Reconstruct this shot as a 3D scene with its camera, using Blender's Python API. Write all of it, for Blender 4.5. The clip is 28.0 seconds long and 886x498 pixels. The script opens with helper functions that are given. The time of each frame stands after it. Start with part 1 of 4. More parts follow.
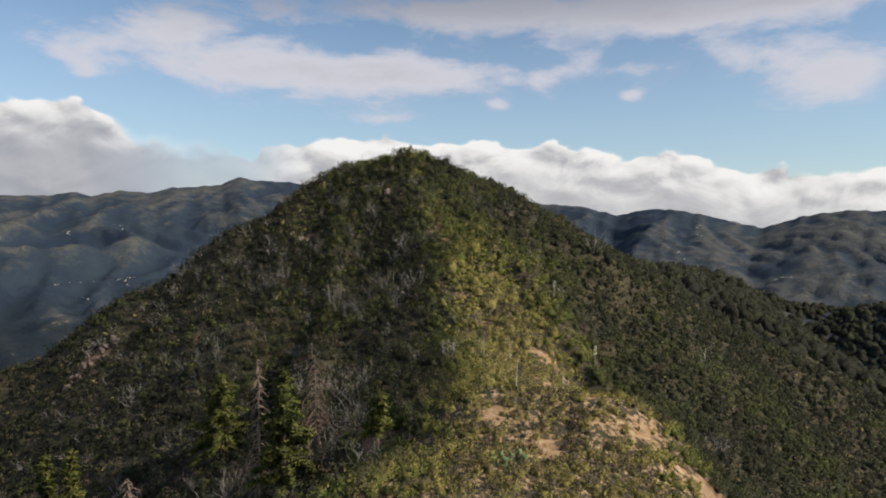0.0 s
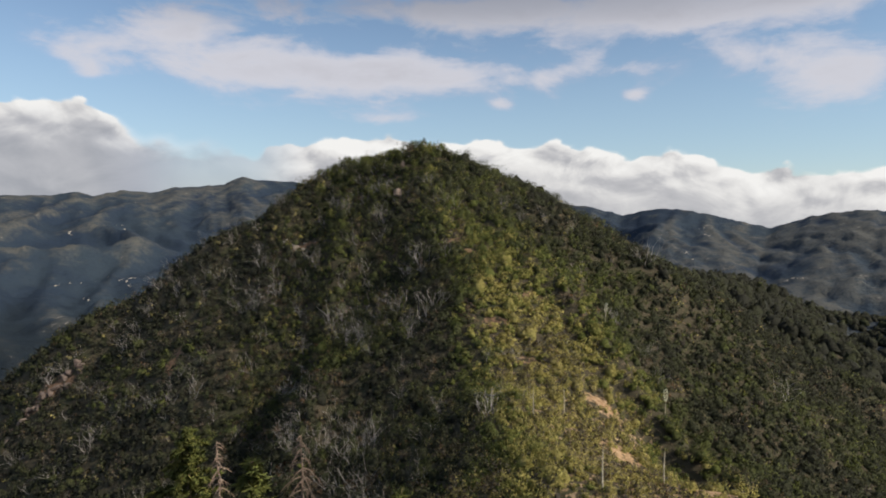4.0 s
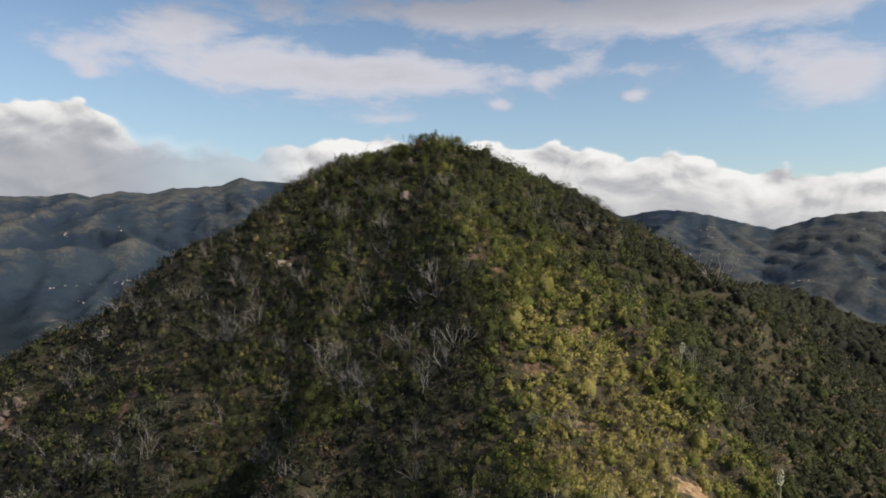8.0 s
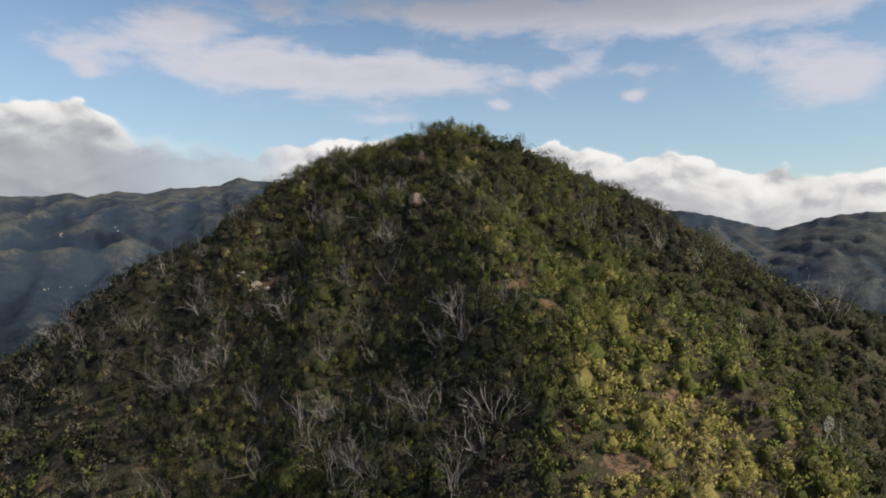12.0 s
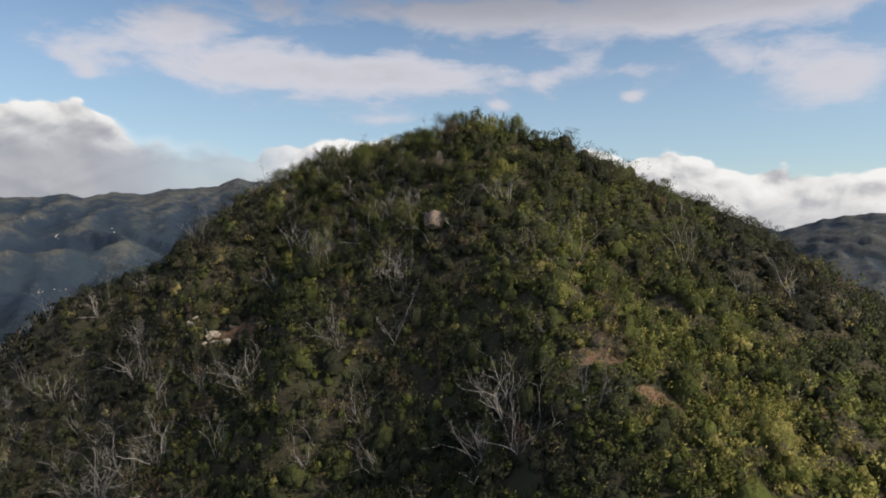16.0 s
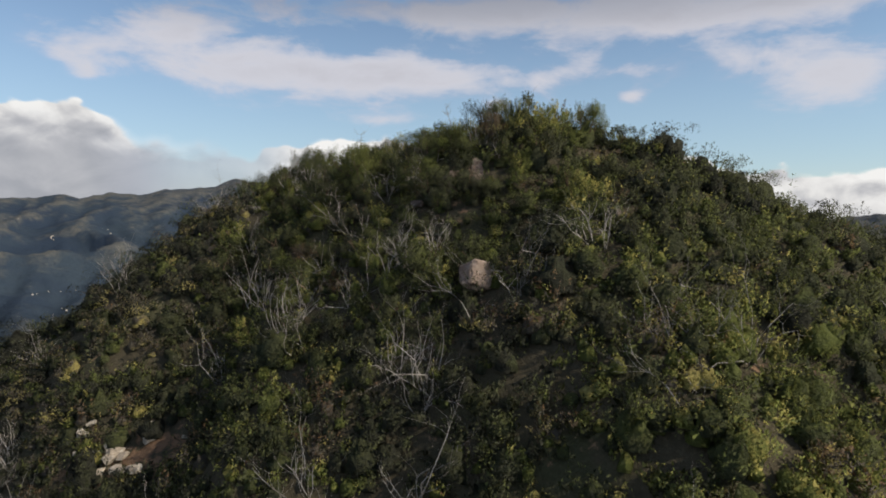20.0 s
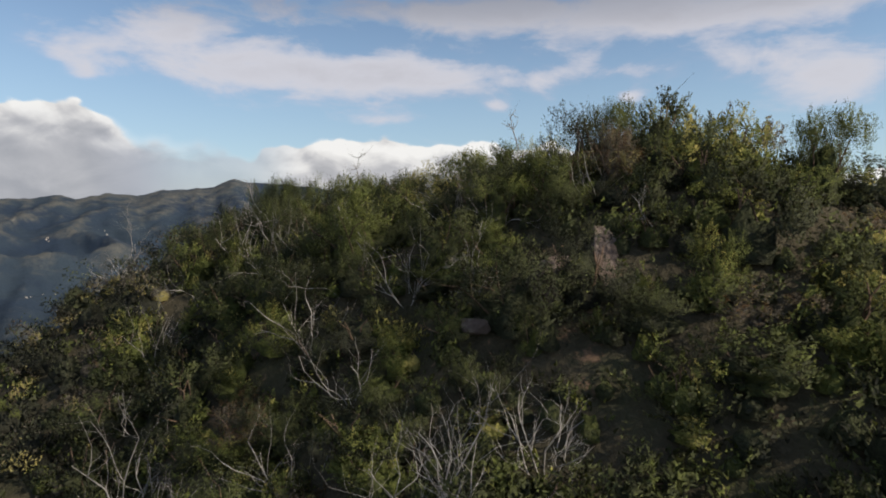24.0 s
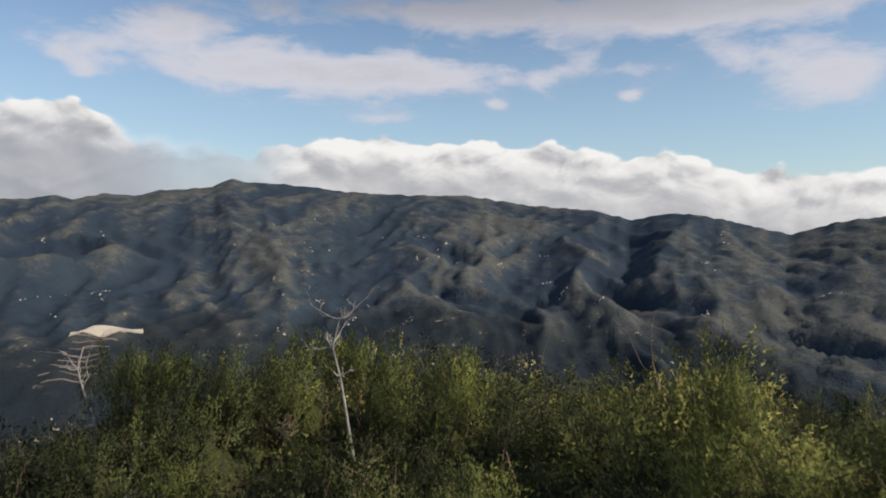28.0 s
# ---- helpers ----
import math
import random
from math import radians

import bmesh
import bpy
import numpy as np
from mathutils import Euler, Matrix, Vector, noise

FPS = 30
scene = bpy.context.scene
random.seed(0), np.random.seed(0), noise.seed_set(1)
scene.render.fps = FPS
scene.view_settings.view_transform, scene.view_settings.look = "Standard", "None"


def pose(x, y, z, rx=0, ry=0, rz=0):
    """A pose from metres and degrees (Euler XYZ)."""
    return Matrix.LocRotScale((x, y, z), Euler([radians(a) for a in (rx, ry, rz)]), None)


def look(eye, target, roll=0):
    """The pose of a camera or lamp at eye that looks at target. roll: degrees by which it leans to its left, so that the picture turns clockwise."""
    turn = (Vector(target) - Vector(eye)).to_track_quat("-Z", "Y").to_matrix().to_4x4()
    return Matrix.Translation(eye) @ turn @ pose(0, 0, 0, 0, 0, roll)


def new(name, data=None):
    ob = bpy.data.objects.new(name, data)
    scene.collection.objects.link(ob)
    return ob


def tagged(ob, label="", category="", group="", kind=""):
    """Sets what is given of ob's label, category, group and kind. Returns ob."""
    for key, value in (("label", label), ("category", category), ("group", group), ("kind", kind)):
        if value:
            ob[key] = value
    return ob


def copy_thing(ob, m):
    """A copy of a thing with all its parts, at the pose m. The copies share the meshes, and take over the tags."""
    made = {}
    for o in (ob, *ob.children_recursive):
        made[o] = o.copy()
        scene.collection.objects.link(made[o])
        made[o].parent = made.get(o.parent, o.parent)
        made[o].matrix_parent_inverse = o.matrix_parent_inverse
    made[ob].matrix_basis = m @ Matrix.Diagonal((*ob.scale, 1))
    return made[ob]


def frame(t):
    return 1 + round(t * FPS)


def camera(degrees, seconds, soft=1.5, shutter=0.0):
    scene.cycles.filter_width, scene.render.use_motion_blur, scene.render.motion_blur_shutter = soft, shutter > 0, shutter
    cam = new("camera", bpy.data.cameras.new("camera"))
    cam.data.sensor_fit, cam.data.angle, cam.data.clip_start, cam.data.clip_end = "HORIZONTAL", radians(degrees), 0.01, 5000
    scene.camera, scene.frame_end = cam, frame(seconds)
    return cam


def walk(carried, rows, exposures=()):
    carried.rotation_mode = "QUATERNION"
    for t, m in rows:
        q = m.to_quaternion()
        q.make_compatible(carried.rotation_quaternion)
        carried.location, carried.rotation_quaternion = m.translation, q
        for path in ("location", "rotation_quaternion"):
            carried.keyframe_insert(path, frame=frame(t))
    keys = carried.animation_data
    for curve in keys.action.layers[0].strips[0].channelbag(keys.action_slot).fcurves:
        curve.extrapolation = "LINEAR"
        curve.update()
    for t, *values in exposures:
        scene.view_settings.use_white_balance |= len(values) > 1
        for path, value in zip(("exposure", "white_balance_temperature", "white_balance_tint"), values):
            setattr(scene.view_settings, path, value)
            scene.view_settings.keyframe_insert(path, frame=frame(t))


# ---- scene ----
cam = camera(73.7, 28.0, 1.85, 0.15)
EYE, TILT = 30.0, -4.0
# seconds, x, y, z, yaw, pitch from the first camera
ROWS = [
    (0, 0.00, 0.00, -0.00, -0.00, -0.00),
    (1, -0.60, 3.21, 0.32, 0.12, -0.05),
    (2, -1.10, 6.53, 0.65, 0.21, -0.08),
    (3, -1.59, 9.89, 1.01, 0.28, -0.07),
    (3.5, -1.84, 11.57, 1.21, 0.30, -0.06),
    (5.5, -2.77, 18.29, 2.03, 0.32, 0.01),
    (6.5, -3.24, 21.64, 2.38, 0.30, 0.04),
    (7.5, -3.75, 24.96, 2.75, 0.26, 0.05),
    (8.5, -4.23, 28.27, 3.11, 0.22, 0.05),
    (9.5, -4.71, 31.65, 3.53, 0.19, 0.07),
    (10.5, -5.13, 35.05, 3.90, 0.17, 0.07),
    (11.5, -5.59, 38.41, 4.26, 0.17, 0.06),
    (12.5, -6.00, 41.79, 4.65, 0.17, 0.05),
    (14.5, -6.83, 48.33, 5.68, 0.13, 0.06),
    (15.5, -7.27, 51.60, 6.32, 0.10, 0.08),
    (16.5, -7.70, 54.88, 6.96, 0.06, 0.11),
    (17.5, -8.11, 58.17, 7.56, 0.03, 0.13),
    (18.5, -8.51, 61.44, 8.21, 0.02, 0.13),
    (19.5, -8.92, 64.82, 8.83, 0.01, 0.11),
    (20.5, -9.35, 68.11, 9.47, -0.01, 0.10),
    (21.5, -9.77, 71.39, 10.17, -0.03, 0.10),
    (23.5, -10.64, 77.82, 11.97, -0.07, 0.09),
    (24, -10.85, 79.42, 12.50, -0.08, 0.10),
    (24.5, -11.04, 80.97, 12.99, -0.10, 0.10),
    (25, -11.23, 82.60, 13.55, -0.11, 0.11),
    (25.5, -11.42, 84.25, 14.10, -0.12, 0.10),
    (26, -11.62, 85.86, 14.64, -0.14, 0.09),
    (26.5, -11.78, 87.46, 15.18, -0.16, 0.07),
    (27, -12.01, 89.13, 15.71, -0.17, 0.05),
    (27.5, -12.25, 90.80, 16.22, -0.15, 0.02),
    (28, -12.43, 92.50, 16.72, -0.13, -0.00),
]
walk(cam, [(t, pose(0, 0, EYE, TILT) @ pose(x, y, z, 90 + pitch, 0, yaw)) for t, x, y, z, yaw, pitch in ROWS])

# ---- sky and sun ----
SUN_EL, SUN_AZ = radians(36), radians(110)   # azimuth clockwise from straight ahead
sun = new("sun", bpy.data.lights.new("sun", "SUN"))
sun.data.energy, sun.data.angle, sun.data.color = 4.6, radians(1.0), (1.0, 0.905, 0.775)
sun_to = Vector((math.sin(SUN_AZ) * math.cos(SUN_EL), math.cos(SUN_AZ) * math.cos(SUN_EL), math.sin(SUN_EL)))
sun.matrix_world = look(sun_to * 300, (0, 0, 0))

# cloud tops along the horizon: azimuth, slope of sight
TOPS = [(-0.636, 0.151), (-0.598, 0.154), (-0.572, 0.161), (-0.548, 0.161), (-0.525, 0.1464), (-0.5, 0.132), (-0.46, 0.120), (-0.406, 0.113),
        (-0.349, 0.108), (-0.315, 0.090), (-0.271, 0.1017), (-0.209, 0.1171), (-0.098, 0.1275), (-0.042, 0.1111), (0.072, 0.1156),
        (0.165, 0.1079), (0.229, 0.0974), (0.3, 0.0866), (0.384, 0.0892), (0.455, 0.0645), (0.522, 0.0663), (0.571, 0.0477), (0.64, 0.0515)]
# high cloud banks: azimuth, slope of sight, half width, half height, weight
BANKS = [(-0.063, 0.216, 0.185, 0.041, 1.31), (-0.324, 0.214, 0.179, 0.034, 1.0), (-0.404, 0.269, 0.147, 0.04, 0.94), (0.012, 0.323, 0.318, 0.027, 1.05), (0.407, 0.296, 0.287, 0.04, 1.26),
         (0.582, 0.19, 0.092, 0.045, 1.16), (0.477, 0.229, 0.09, 0.026, 0.52), (0.091, 0.169, 0.025, 0.011, 0.86), (0.305, 0.178, 0.024, 0.013, 0.75), (-0.101, 0.147, 0.078, 0.011, 0.57),
         (0.237, 0.231, 0.031, 0.017, 0.52), (-0.533, 0.193, 0.02, 0.014, 0.58), (0.307, 0.222, 0.046, 0.015, 0.46), (-0.553, 0.221, 0.05, 0.022, 0.52), (0.161, 0.212, 0.043, 0.018, 0.52)]


class Net:
    """Helps to build a node tree."""

    def __init__(self, tree):
        self.tree = tree
        tree.nodes.clear()

    def node(self, kind, **inputs):
        n = self.tree.nodes.new(kind)
        for key, value in inputs.items():
            self.put(n.inputs[int(key[1:]) if key[0] == "i" and key[1:].isdigit() else key.replace("_", " ")], value)
        return n

    def put(self, socket, value):
        if isinstance(value, bpy.types.NodeSocket):
            self.tree.links.new(value, socket)
        else:
            socket.default_value = value

    def math(self, op, a, b=0.0, c=0.0, clamp=False):
        n = self.node("ShaderNodeMath", i0=a, i1=b, i2=c)
        n.operation, n.use_clamp = op, clamp
        return n.outputs[0]

    def step(self, value, low, high, to0=0.0, to1=1.0):
        n = self.tree.nodes.new("ShaderNodeMapRange")
        n.interpolation_type = "SMOOTHSTEP"
        for i, v in enumerate((value, low, high, to0, to1)):
            self.put(n.inputs[i], v)
        return n.outputs[0]

    def mix(self, t, a, b, blend="MIX"):
        n = self.tree.nodes.new("ShaderNodeMix")
        n.data_type, n.blend_type = "RGBA", blend
        self.put(n.inputs[0], t), self.put(n.inputs[6], a), self.put(n.inputs[7], b)
        return n.outputs[2]

    def noise(self, vec, scale, detail=4.0, rough=0.55, warp=0.0):
        n = self.node("ShaderNodeTexNoise", Vector=vec, Scale=scale, Detail=detail, Roughness=rough, Distortion=warp)
        return n.outputs[0]

    def ramp(self, value, stops):
        n = self.node("ShaderNodeValToRGB", i0=value)
        e = n.color_ramp.elements
        e.remove(e[1])
        for i, (p, c) in enumerate(stops):
            el = e[0] if i == 0 else e.new(p)
            el.position = p
            el.color = (*c, 1.0) if isinstance(c, tuple) else (c, c, c, 1.0)
        return n.outputs[0]


def sky_world():
    world = bpy.data.worlds.new("sky")
    scene.world = world
    world.use_nodes = True
    n = Net(world.node_tree)
    way = n.node("ShaderNodeTexCoord").outputs["Generated"]
    xyz = n.node("ShaderNodeSeparateXYZ", i0=way)
    x, y, z = xyz.outputs
    az = n.math("ARCTAN2", x, y)
    flat = n.math("SQRT", n.math("ADD", n.math("MULTIPLY", x, x), n.math("MULTIPLY", y, y)))
    el = n.math("DIVIDE", z, n.math("MAXIMUM", flat, 0.02))
    uv = n.node("ShaderNodeCombineXYZ", X=az, Y=n.math("MULTIPLY", el, 1.6), Z=0.37).outputs[0]
    wide = n.node("ShaderNodeCombineXYZ", X=az, Y=n.math("MULTIPLY", el, 2.3), Z=0.11).outputs[0]
    nishita = n.tree.nodes.new("ShaderNodeTexSky")
    nishita.sky_type, nishita.sun_disc = "NISHITA", False
    nishita.sun_elevation, nishita.sun_rotation = SUN_EL, SUN_AZ
    nishita.altitude, nishita.air_density, nishita.dust_density, nishita.ozone_density = 900, 1.0, 0.4, 1.6
    clear = n.node("ShaderNodeBackground", Color=nishita.outputs[0], Strength=0.12)
    # high broken cloud
    rag = n.noise(wide, 7.0, 6.0, 0.6, 0.4)
    fine = n.noise(wide, 26.0, 4.0, 0.6)
    dens = n.math("MULTIPLY", n.math("SUBTRACT", rag, 0.5), 2.0)
    dens = n.math("ADD", dens, n.math("MULTIPLY", n.math("SUBTRACT", fine, 0.5), 0.5))
    for a, e, w, h, k in BANKS:
        u = n.math("DIVIDE", n.math("SUBTRACT", az, a), w)
        v = n.math("DIVIDE", n.math("SUBTRACT", el, e), h)
        r2 = n.math("ADD", n.math("MULTIPLY", u, u), n.math("MULTIPLY", v, v))
        dens = n.math("ADD", dens, n.math("MULTIPLY", n.math("EXPONENT", n.math("MULTIPLY", r2, -1.0)), k))
    # the same broken cloud goes on overhead and behind
    over = n.math("MULTIPLY", n.step(el, 0.30, 0.45), n.math("ADD", n.math("MULTIPLY", rag, 1.2), -0.1))
    back = n.math("MULTIPLY", n.step(n.math("ABSOLUTE", az), 0.68, 0.85), n.step(el, 0.05, 0.2, 0.0, 0.55))
    dens = n.math("ADD", dens, n.math("MAXIMUM", over, back))
    high_a = n.step(dens, 0.16, 1.15, 0.0, 0.9)
    thick = n.step(dens, 0.9, 2.0)
    high_c = n.mix(thick, (0.66, 0.65, 0.70, 1), (0.56, 0.54, 0.57, 1))
    high_c = n.mix(n.step(el, 0.25, 0.36), high_c, (0.32, 0.33, 0.38, 1))
    # heaped cloud behind the far ridge
    lump = n.node("ShaderNodeTexVoronoi", Vector=uv, Scale=15.0)
    small = n.node("ShaderNodeTexVoronoi", Vector=uv, Scale=40.0)
    for heap, smooth in ((lump, 0.3), (small, 0.6)):
        heap.feature = "SMOOTH_F1"
        heap.inputs["Smoothness"].default_value = smooth
    shift = n.node("ShaderNodeVectorMath", i0=uv, i1=(0.010, 0.022, 0.0)).outputs[0]
    lump2 = n.node("ShaderNodeTexVoronoi", Vector=shift, Scale=15.0)
    small2 = n.node("ShaderNodeTexVoronoi", Vector=shift, Scale=40.0)
    for heap, smooth in ((lump2, 0.3), (small2, 0.6)):
        heap.feature = "SMOOTH_F1"
        heap.inputs["Smoothness"].default_value = smooth
    puff = n.math("ADD", n.math("MULTIPLY", lump.outputs[0], 0.65), n.math("MULTIPLY", small.outputs[0], 0.3))
    curl = n.noise(uv, 30.0, 6.0, 0.6)
    top = n.math("MULTIPLY", n.ramp(n.math("DIVIDE", n.math("ADD", az, 0.7), 1.4), [((a + 0.7) / 1.4, e / 0.2) for a, e in TOPS]), 0.2)
    rim = n.math("ADD", top, n.math("MULTIPLY", n.math("SUBTRACT", 0.42, puff), 0.040))
    rim = n.math("ADD", rim, n.math("MULTIPLY", n.math("SUBTRACT", curl, 0.5), 0.014))
    depth = n.math("SUBTRACT", rim, el)
    soft = n.math("ADD", 0.007, n.math("MULTIPLY", n.step(az, -0.53, -0.46), n.step(az, -0.40, -0.26, 0.03, 0.0)))
    heap_a = n.math("MULTIPLY", n.step(depth, 0.0, soft), n.step(n.math("ABSOLUTE", n.math("ADD", az, 0.36)), 0.03, 0.13, 0.82, 1.0))
    # heaps turned to the light are bright, their undersides grey
    billow, lee = n.noise(uv, 11.0, 7.0, 0.56, 0.5), n.noise(shift, 11.0, 7.0, 0.56, 0.5)
    turn = n.math("MULTIPLY", n.math("SUBTRACT", billow, lee), n.step(depth, 0.01, 0.09, 1.9, 0.7))
    turn = n.math("ADD", turn, n.math("MULTIPLY", n.math("SUBTRACT", lump2.outputs[0], lump.outputs[0]), n.step(depth, 0.02, 0.08, 1.0, 0.35)))
    turn = n.math("ADD", turn, n.math("MULTIPLY", n.math("SUBTRACT", small2.outputs[0], small.outputs[0]), n.step(depth, 0.0, 0.05, 0.3, 0.0)))
    lit = n.math("ADD", turn, n.math("ADD", n.step(depth, 0.0, 0.035, 0.30, 0.0), n.step(depth, 0.02, 0.10, 0.62, 0.34)))
    lit = n.math("SUBTRACT", lit, n.math("MULTIPLY", n.step(az, -0.45, -0.25, 0.2, 0.0), n.step(depth, 0.01, 0.06)))
    heap_c = n.ramp(lit, [(0.0, (0.36, 0.37, 0.40)), (0.35, (0.52, 0.52, 0.54)), (0.65, (0.76, 0.75, 0.74)), (0.95, (0.90, 0.89, 0.87))])
    dull = n.math("MULTIPLY", n.math("MULTIPLY", n.step(az, -0.56, -0.44, 0.2, 0.85), n.step(az, -0.36, -0.26, 1.0, 0.0)), n.step(depth, 0.0, 0.05))
    gap = n.step(n.math("ABSOLUTE", n.math("ADD", az, 0.34)), 0.0, 0.14, 0.8, 0.0)
    heap_c = n.mix(n.math("MAXIMUM", dull, gap), heap_c, (0.42, 0.45, 0.52, 1))
    veil = n.step(el, 0.05, 0.34, 0.50, 0.08)
    high = n.math("MULTIPLY", high_a, n.step(el, 0.06, 0.14))
    high_c = n.mix(n.step(high, 0.0, 0.5), (0.40, 0.56, 0.68, 1), high_c)
    colour = n.mix(heap_a, high_c, heap_c)
    alpha = n.math("MAXIMUM", high, n.math("MAXIMUM", heap_a, veil))
    cloud = n.node("ShaderNodeBackground", Color=colour, Strength=1.0)
    both = n.node("ShaderNodeMixShader", i0=alpha, i1=clear.outputs[0], i2=cloud.outputs[0])
    n.node("ShaderNodeOutputWorld", Surface=both.outputs[0])


sky_world()


# ---- materials ----
def material(name):
    m = bpy.data.materials.new(name)
    m.use_nodes = True
    n = Net(m.node_tree)
    return m, n


def finish(n, colour, rough=0.9, bump=None, strength=0.5, dist=0.05, spec=0.2, glow=0.0):
    p = n.node("ShaderNodeBsdfPrincipled", Base_Color=colour, Roughness=rough)
    p.inputs["Specular IOR Level"].default_value = spec
    if bump is not None:
        n.tree.links.new(n.node("ShaderNodeBump", Height=bump, Strength=strength, Distance=dist).outputs[0], p.inputs["Normal"])
    shader = p.outputs[0]
    if glow:   # light passing through thin leaves
        t = n.node("ShaderNodeBsdfTranslucent", Color=colour)
        shader = n.node("ShaderNodeMixShader", i0=glow, i1=shader, i2=t.outputs[0]).outputs[0]
    n.node("ShaderNodeOutputMaterial", Surface=shader)


def ground_material():
    m, n = material("hillside")
    pos = n.node("ShaderNodeNewGeometry").outputs["Position"]
    far = n.node("ShaderNodeAttribute")
    far.attribute_name = "far"
    bare = n.node("ShaderNodeAttribute")
    bare.attribute_name = "bare"
    dry = n.node("ShaderNodeAttribute")
    dry.attribute_name = "dry"
    a, b, c = n.noise(pos, 0.35, 5.0), n.noise(pos, 2.2, 5.0, 0.65), n.noise(pos, 11.0, 4.0, 0.7)
    sand = n.node("ShaderNodeAttribute")
    sand.attribute_name = "sand"
    red = n.mix(a, (0.15, 0.085, 0.05, 1), (0.25, 0.155, 0.095, 1))
    soil = n.mix(sand.outputs["Fac"], red, n.mix(a, (0.27, 0.145, 0.075, 1), (0.46, 0.31, 0.165, 1)))
    soil = n.mix(n.math("MULTIPLY", n.step(b, 0.45, 0.7, 0.0, 0.6), n.math("ADD", 0.15, sand.outputs["Fac"], clamp=True)), soil, (0.60, 0.45, 0.28, 1))
    soil = n.mix(n.step(c, 0.55, 0.75, 0.0, 0.45), soil, (0.17, 0.11, 0.06, 1))
    litter = n.mix(b, (0.050, 0.044, 0.028, 1), (0.092, 0.076, 0.048, 1))
    litter = n.mix(n.step(c, 0.5, 0.7, 0.0, 0.5), litter, (0.13, 0.108, 0.072, 1))
    litter = n.mix(n.step(a, 0.5, 0.65, 0.0, 0.5), litter, (0.055, 0.065, 0.028, 1))
    edge = n.math("ADD", bare.outputs["Fac"], n.math("MULTIPLY", n.math("SUBTRACT", b, 0.5), 2.6))
    near = n.mix(n.step(edge, 0.3, 0.6), litter, soil)
    # distant brush: scrub patches, pale scars and grass, with blue haze painted in
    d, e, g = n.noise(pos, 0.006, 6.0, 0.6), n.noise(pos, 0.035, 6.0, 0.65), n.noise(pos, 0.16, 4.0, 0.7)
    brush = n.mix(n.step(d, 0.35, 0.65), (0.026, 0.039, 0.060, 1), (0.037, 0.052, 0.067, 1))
    # spur crests lighter: sunlight on the spurs put into the colour
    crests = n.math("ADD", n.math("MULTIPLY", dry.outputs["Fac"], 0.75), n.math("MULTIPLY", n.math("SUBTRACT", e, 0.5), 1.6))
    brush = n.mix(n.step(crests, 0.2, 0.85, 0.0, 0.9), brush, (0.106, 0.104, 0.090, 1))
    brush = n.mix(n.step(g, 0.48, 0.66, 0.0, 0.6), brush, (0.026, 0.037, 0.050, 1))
    # canyon floors darker: valley shade painted into the brush colour
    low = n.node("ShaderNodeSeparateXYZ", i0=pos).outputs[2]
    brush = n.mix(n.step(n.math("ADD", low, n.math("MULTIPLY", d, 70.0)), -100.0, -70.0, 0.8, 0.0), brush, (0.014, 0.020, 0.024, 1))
    scar = n.math("MULTIPLY", n.math("MULTIPLY", n.step(e, 0.58, 0.66), n.step(g, 0.54, 0.62)), n.step(dry.outputs["Fac"], 0.35, 0.6))
    brush = n.mix(n.math("MULTIPLY", scar, 0.8), brush, (0.30, 0.27, 0.23, 1))
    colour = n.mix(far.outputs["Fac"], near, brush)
    bump = n.math("ADD", n.math("MULTIPLY", b, 0.6), n.math("MULTIPLY", c, 0.3))
    bump = n.math("ADD", n.math("MULTIPLY", bump, n.math("SUBTRACT", 1.0, far.outputs["Fac"])), n.math("MULTIPLY", n.math("MULTIPLY", n.math("ADD", e, g), 14.0), far.outputs["Fac"]))
    finish(n, colour, 0.95, bump, 0.7, 0.25, 0.1)
    return m


